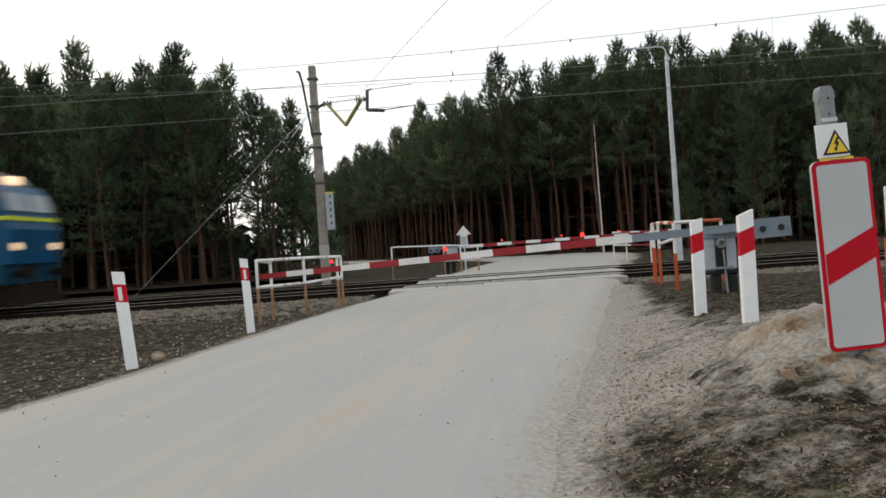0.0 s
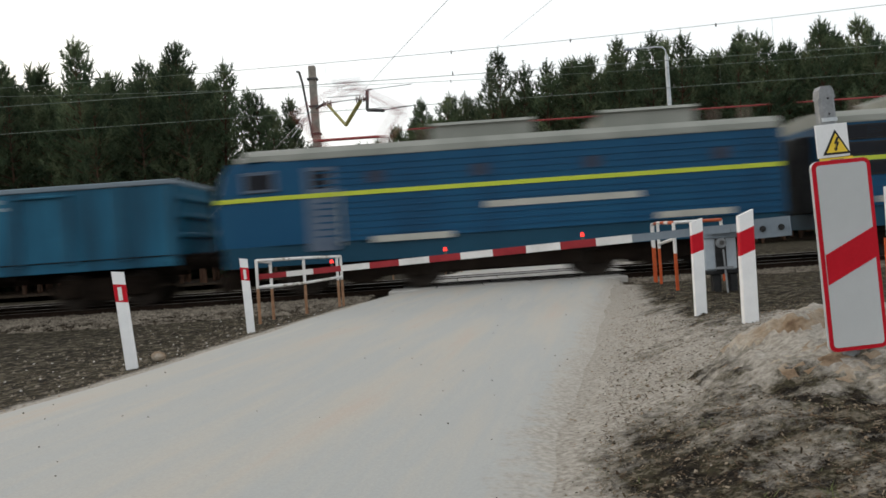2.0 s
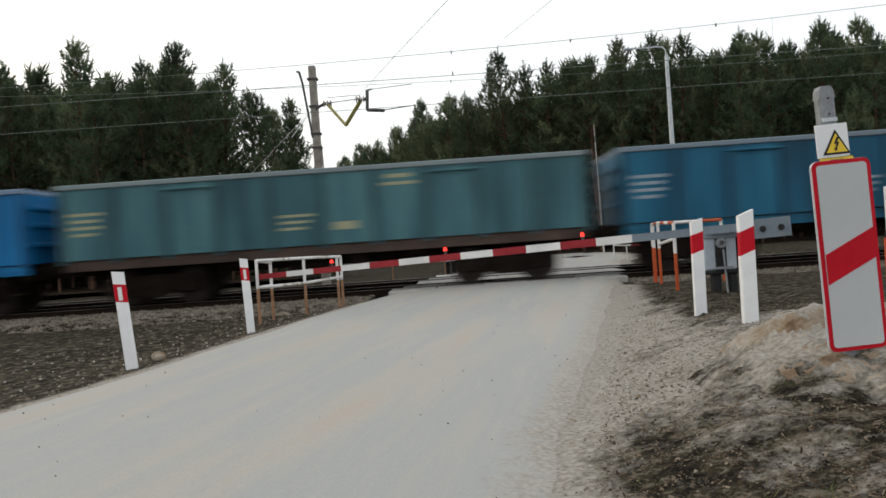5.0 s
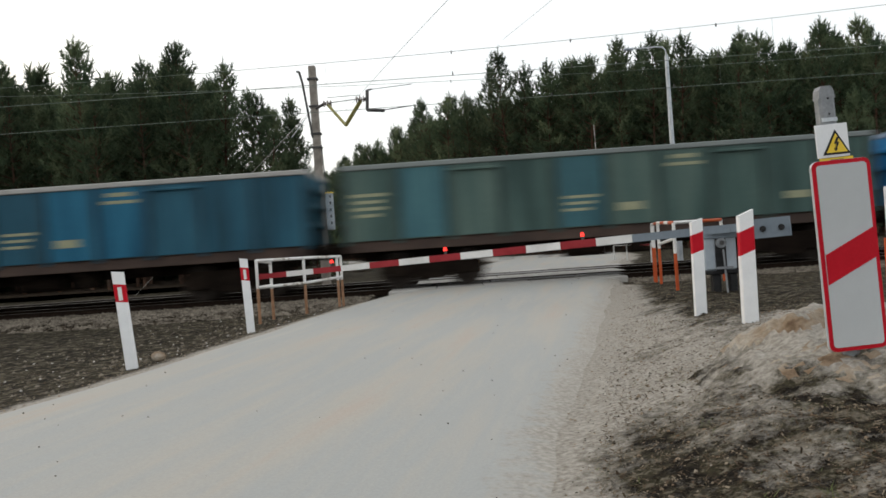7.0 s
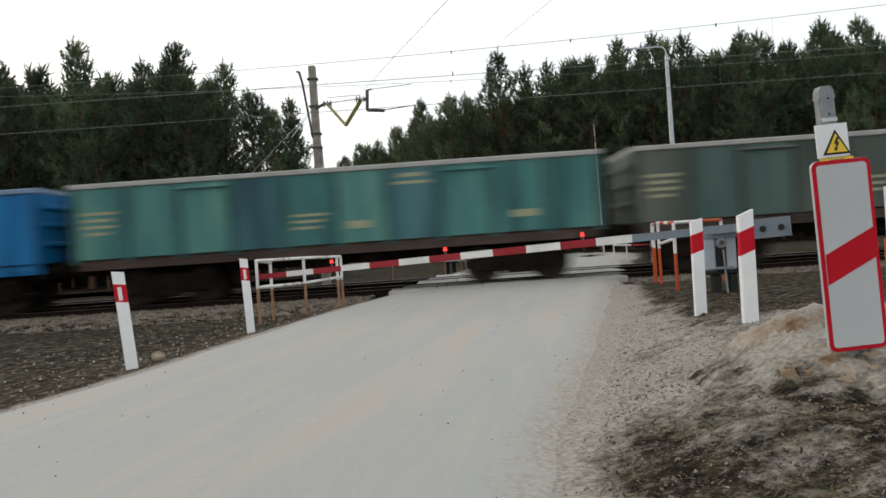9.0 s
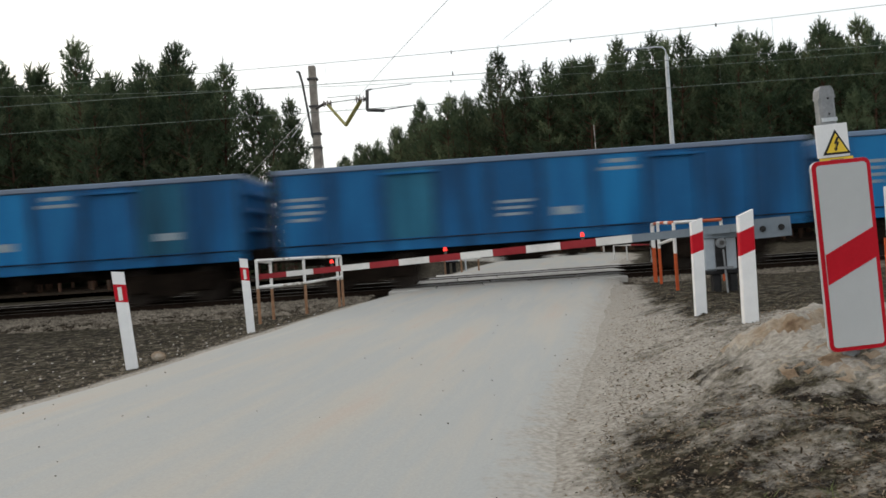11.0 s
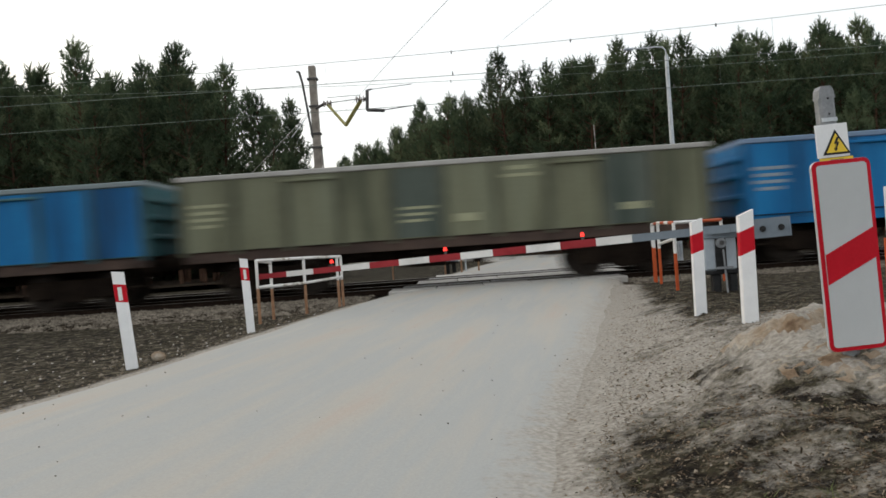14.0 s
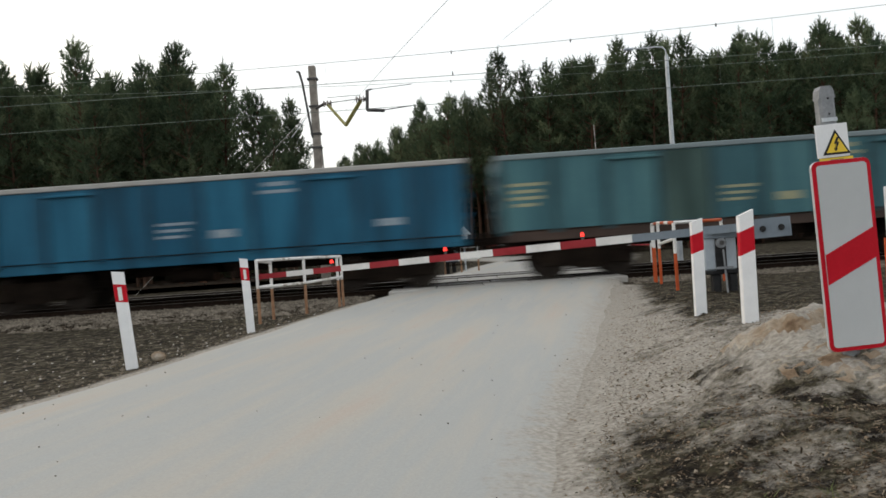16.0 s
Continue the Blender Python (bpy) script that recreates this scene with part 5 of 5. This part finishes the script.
        for x, y, kind, s in rest:
            v, polys = src[rr.randrange(3)]
            a = rr.uniform(0, 6.28)
            c, q = math.cos(a) * s, math.sin(a) * s
            w = v @ np.array(((c, q, 0), (-q, c, 0), (0, 0, s))) + np.array((x, y, -0.05))
            vs.append(w)
            fs.extend(tuple(i + base for i in p) for p in polys)
            base += len(v)
        if vs:
            o = raw("far_pine_" + nm, np.concatenate(vs).tolist(), fs, mat)
            tagged(o, "deep pine wood, many " + ("bare trunks" if idx == 0 else "green crowns"), "wood", kind="stuff")
    # added undergrowth blades far inside the wood, coloured near-black for its shade
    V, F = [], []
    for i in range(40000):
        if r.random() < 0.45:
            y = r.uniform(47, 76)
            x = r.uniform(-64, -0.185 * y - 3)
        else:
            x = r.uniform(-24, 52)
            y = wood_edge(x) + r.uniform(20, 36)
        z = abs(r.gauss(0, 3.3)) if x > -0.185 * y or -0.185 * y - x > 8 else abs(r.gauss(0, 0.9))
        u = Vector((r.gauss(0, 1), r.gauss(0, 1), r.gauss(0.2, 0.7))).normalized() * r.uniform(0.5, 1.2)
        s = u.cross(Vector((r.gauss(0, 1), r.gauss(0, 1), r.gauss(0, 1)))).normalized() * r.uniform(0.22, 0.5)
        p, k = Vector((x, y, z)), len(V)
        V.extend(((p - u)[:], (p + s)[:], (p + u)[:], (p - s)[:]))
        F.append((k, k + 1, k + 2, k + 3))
    tagged(raw("undergrowth", V, F, M_SHADE), "near-black foliage standing in for the shade deep inside the pine wood", "undergrowth", kind="stuff")
    # one pale birch at the wood's edge
    b = tagged(new("birch_tree"), "slender pale birch trunk with bare twigs", "birch tree")
    b.location = (9.0, 45.0, 0)
    part("trunk", rod(B(), (0, 0, -0.2), (-0.1, 0, 7.5), 0.06, 0.02, 8), M_BIRCH, b)
    bm = B()
    for i in range(22):
        z = r.uniform(3, 7.4)
        an = r.uniform(0, 6.28)
        rod(bm, (-0.1 * z / 7.5, 0, z), (math.cos(an) * 0.9, math.sin(an) * 0.9, z + 0.7), 0.014, 0.004, 4)
    part("twigs", bm, M_BARK, b)


build_woods()


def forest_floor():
    """Needle litter coloured dark for the shade under the trees, a few centimetres above the soil."""
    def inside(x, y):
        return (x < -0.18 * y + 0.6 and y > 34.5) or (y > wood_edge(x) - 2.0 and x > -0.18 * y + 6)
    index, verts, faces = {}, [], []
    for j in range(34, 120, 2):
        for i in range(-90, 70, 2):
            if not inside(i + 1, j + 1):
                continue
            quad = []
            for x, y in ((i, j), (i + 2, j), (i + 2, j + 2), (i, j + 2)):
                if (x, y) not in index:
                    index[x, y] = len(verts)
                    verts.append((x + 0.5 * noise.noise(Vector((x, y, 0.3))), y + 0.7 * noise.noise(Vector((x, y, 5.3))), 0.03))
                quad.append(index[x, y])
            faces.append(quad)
    tagged(raw("forest_floor", verts, faces, M_FLOOR), "needle litter coloured dark for the shade under the pines", "forest floor", kind="structure")


forest_floor()


# ---------------------------------------------------------------- loose stuff on the ground
def scatter_stones(name, label, n, spot, size, mat, seed):
    r = random.Random(seed)
    V, F = [], []
    for _ in range(n):
        x, y, z = spot(r)
        s = size * r.uniform(0.5, 1.5)
        b = len(V)
        a = r.uniform(0, 6.28)
        for i in range(4):
            an = a + 1.571 * i + r.uniform(-0.3, 0.3)
            V.append((x + math.cos(an) * s, y + math.sin(an) * s, z + r.uniform(-0.2, 0.3) * s))
        V.append((x + r.uniform(-0.3, 0.3) * s, y, z + s * r.uniform(0.5, 0.9)))
        V.append((x, y, z - s * 0.8))
        for i in range(4):
            F.append((b + i, b + (i + 1) % 4, b + 4))
            F.append((b + (i + 1) % 4, b + i, b + 5))
    tagged(raw(name, V, F, mat), label, "stones", kind="stuff")


def ballast_spot(r):
    while True:
        x = r.uniform(-16, 13)
        if not -2.0 < x < 4.25:
            break
    y = r.uniform(16.4, 19.7)
    z = lerp_table([(16.3, -0.32), (17.3, -0.13), (18.5, -0.10), (20, -0.11)], y)
    return x, y, z


def verge_spot(r):
    y = r.uniform(6, 17.5)
    x = lerp_table(ROAD_L, y) - 0.2 - abs(r.gauss(0, 2.2))
    return x, y, ground_z(x, y)


def edge_spot(r):
    y = r.uniform(2.2, 18)
    if r.random() < 0.4:
        x = lerp_table(ROAD_L, y) + r.gauss(-0.15, 0.2)
    else:
        x = lerp_table(ROAD_R, y) + abs(r.gauss(0.1, 0.9))
    return x, y, ground_z(x, y)


scatter_stones("ballast_stones", "loose crushed stones on the ballast shoulder", 13000, ballast_spot, 0.045, M_STONE, 1)
scatter_stones("verge_stones", "small stones strewn over the low verge", 700, verge_spot, 0.025, M_STONE, 2)
scatter_stones("pale_pebbles", "pale pebbles strewn over the dark verge", 150, verge_spot, 0.016, M_SLAB, 13)
scatter_stones("roadside_pebbles", "pebbles and clods along the road's edges", 900, edge_spot, 0.010, M_SAND, 3)


def clod_spot(r):
    y = 2.3 + r.random() ** 1.4 * 7
    x = lerp_table(ROAD_R, y) + 0.1 + r.random() ** 1.2 * (1.2 + 0.4 * y)
    return x, y, ground_z(x, y) - 0.002


scatter_stones("soil_clods", "dark clods of soil and bark on the verge", 2600, clod_spot, 0.0065, M_GROUND, 21)
scatter_stones("sand_clods", "pale crumbs of dry sand on the verge", 2600, clod_spot, 0.0065, M_SAND, 22)


def road_spot(r):
    y = 2.3 + r.random() ** 1.6 * 15
    x = r.uniform(lerp_table(ROAD_L, y), lerp_table(ROAD_R, y) + 0.2)
    return x, y, 0.024


scatter_stones("road_grit", "dark grit and crumbs lying on the road", 140, road_spot, 0.006, M_BALLAST, 12)


def kerb_stone():
    bm = B()
    bmesh.ops.create_icosphere(bm, subdivisions=2, radius=0.085)
    for v in bm.verts:
        v.co *= 1 + 0.35 * noise.noise(v.co * 9)
        v.co.z *= 0.7
    o = part("field_stone", bm, M_SAND)
    o.location = (-3.42, 8.75, 0.03)
    tagged(o, "tan fist-sized stone beside a guide post", "stone")


kerb_stone()


def tufts(name, label, n, spot, size, mat, seed):
    r = random.Random(seed)
    V, F = [], []
    for _ in range(n):
        x, y, z = spot(r)
        for _ in range(5):
            an, l = r.uniform(0, 6.28), size * r.uniform(0.4, 1.4)
            d = Vector((math.cos(an), math.sin(an), r.uniform(0.05, 0.7))).normalized() * l
            s = Vector((-d.y, d.x, 0)).normalized() * 0.0018
            p = Vector((x + r.gauss(0, 0.03), y + r.gauss(0, 0.03), z))
            b = len(V)
            V.extend(((p + s)[:], (p - s)[:], (p + d)[:]))
            F.append((b, b + 1, b + 2))
    tagged(raw(name, V, F, mat), label, "dry grass", kind="stuff")


def right_spot(r):
    y = 2.3 + r.random() ** 1.9 * 14
    x = lerp_table(ROAD_R, y) + 0.25 + r.random() * (1.5 + 0.5 * y)
    return x, y, ground_z(x, y)


tufts("dry_grass", "short dry grass and litter on the verge", 6000, right_spot, 0.03, M_LITTER, 4)
tufts("verge_grass", "dead grass on the low verge", 900, verge_spot, 0.06, M_LITTER, 5)
tufts("green_grass", "few green grass blades in the soil", 300, right_spot, 0.05, M_GRASS, 6)


def litter(name, label, n, spot, seed):
    r = random.Random(seed)
    V, F = [], []
    for _ in range(n):
        x, y, z = spot(r)
        an, l, w = r.uniform(0, 6.28), r.uniform(0.003, 0.016), r.uniform(0.0015, 0.0045)
        d, s = Vector((math.cos(an), math.sin(an), r.gauss(0, 0.25))) * l, Vector((-math.sin(an), math.cos(an), r.gauss(0, 0.4))) * w
        p, b = Vector((x, y, z + 0.006)), len(V)
        V.extend(((p - d - s)[:], (p + d - s * 0.6)[:], (p + d * 1.1 + s)[:], (p - d * 0.8 + s)[:]))
        F.append((b, b + 1, b + 2, b + 3))
    tagged(raw(name, V, F, M_BITS), label, "litter", kind="stuff")


litter("ground_litter", "dry leaf and bark litter strewn over the soil", 30000, right_spot, 8)
litter("verge_litter", "dry stalks and leaf bits on the low verge", 5000, verge_spot, 9)


def motions():
    for thing, offset in moving:
        walk(thing, train_rows(offset))


motions()
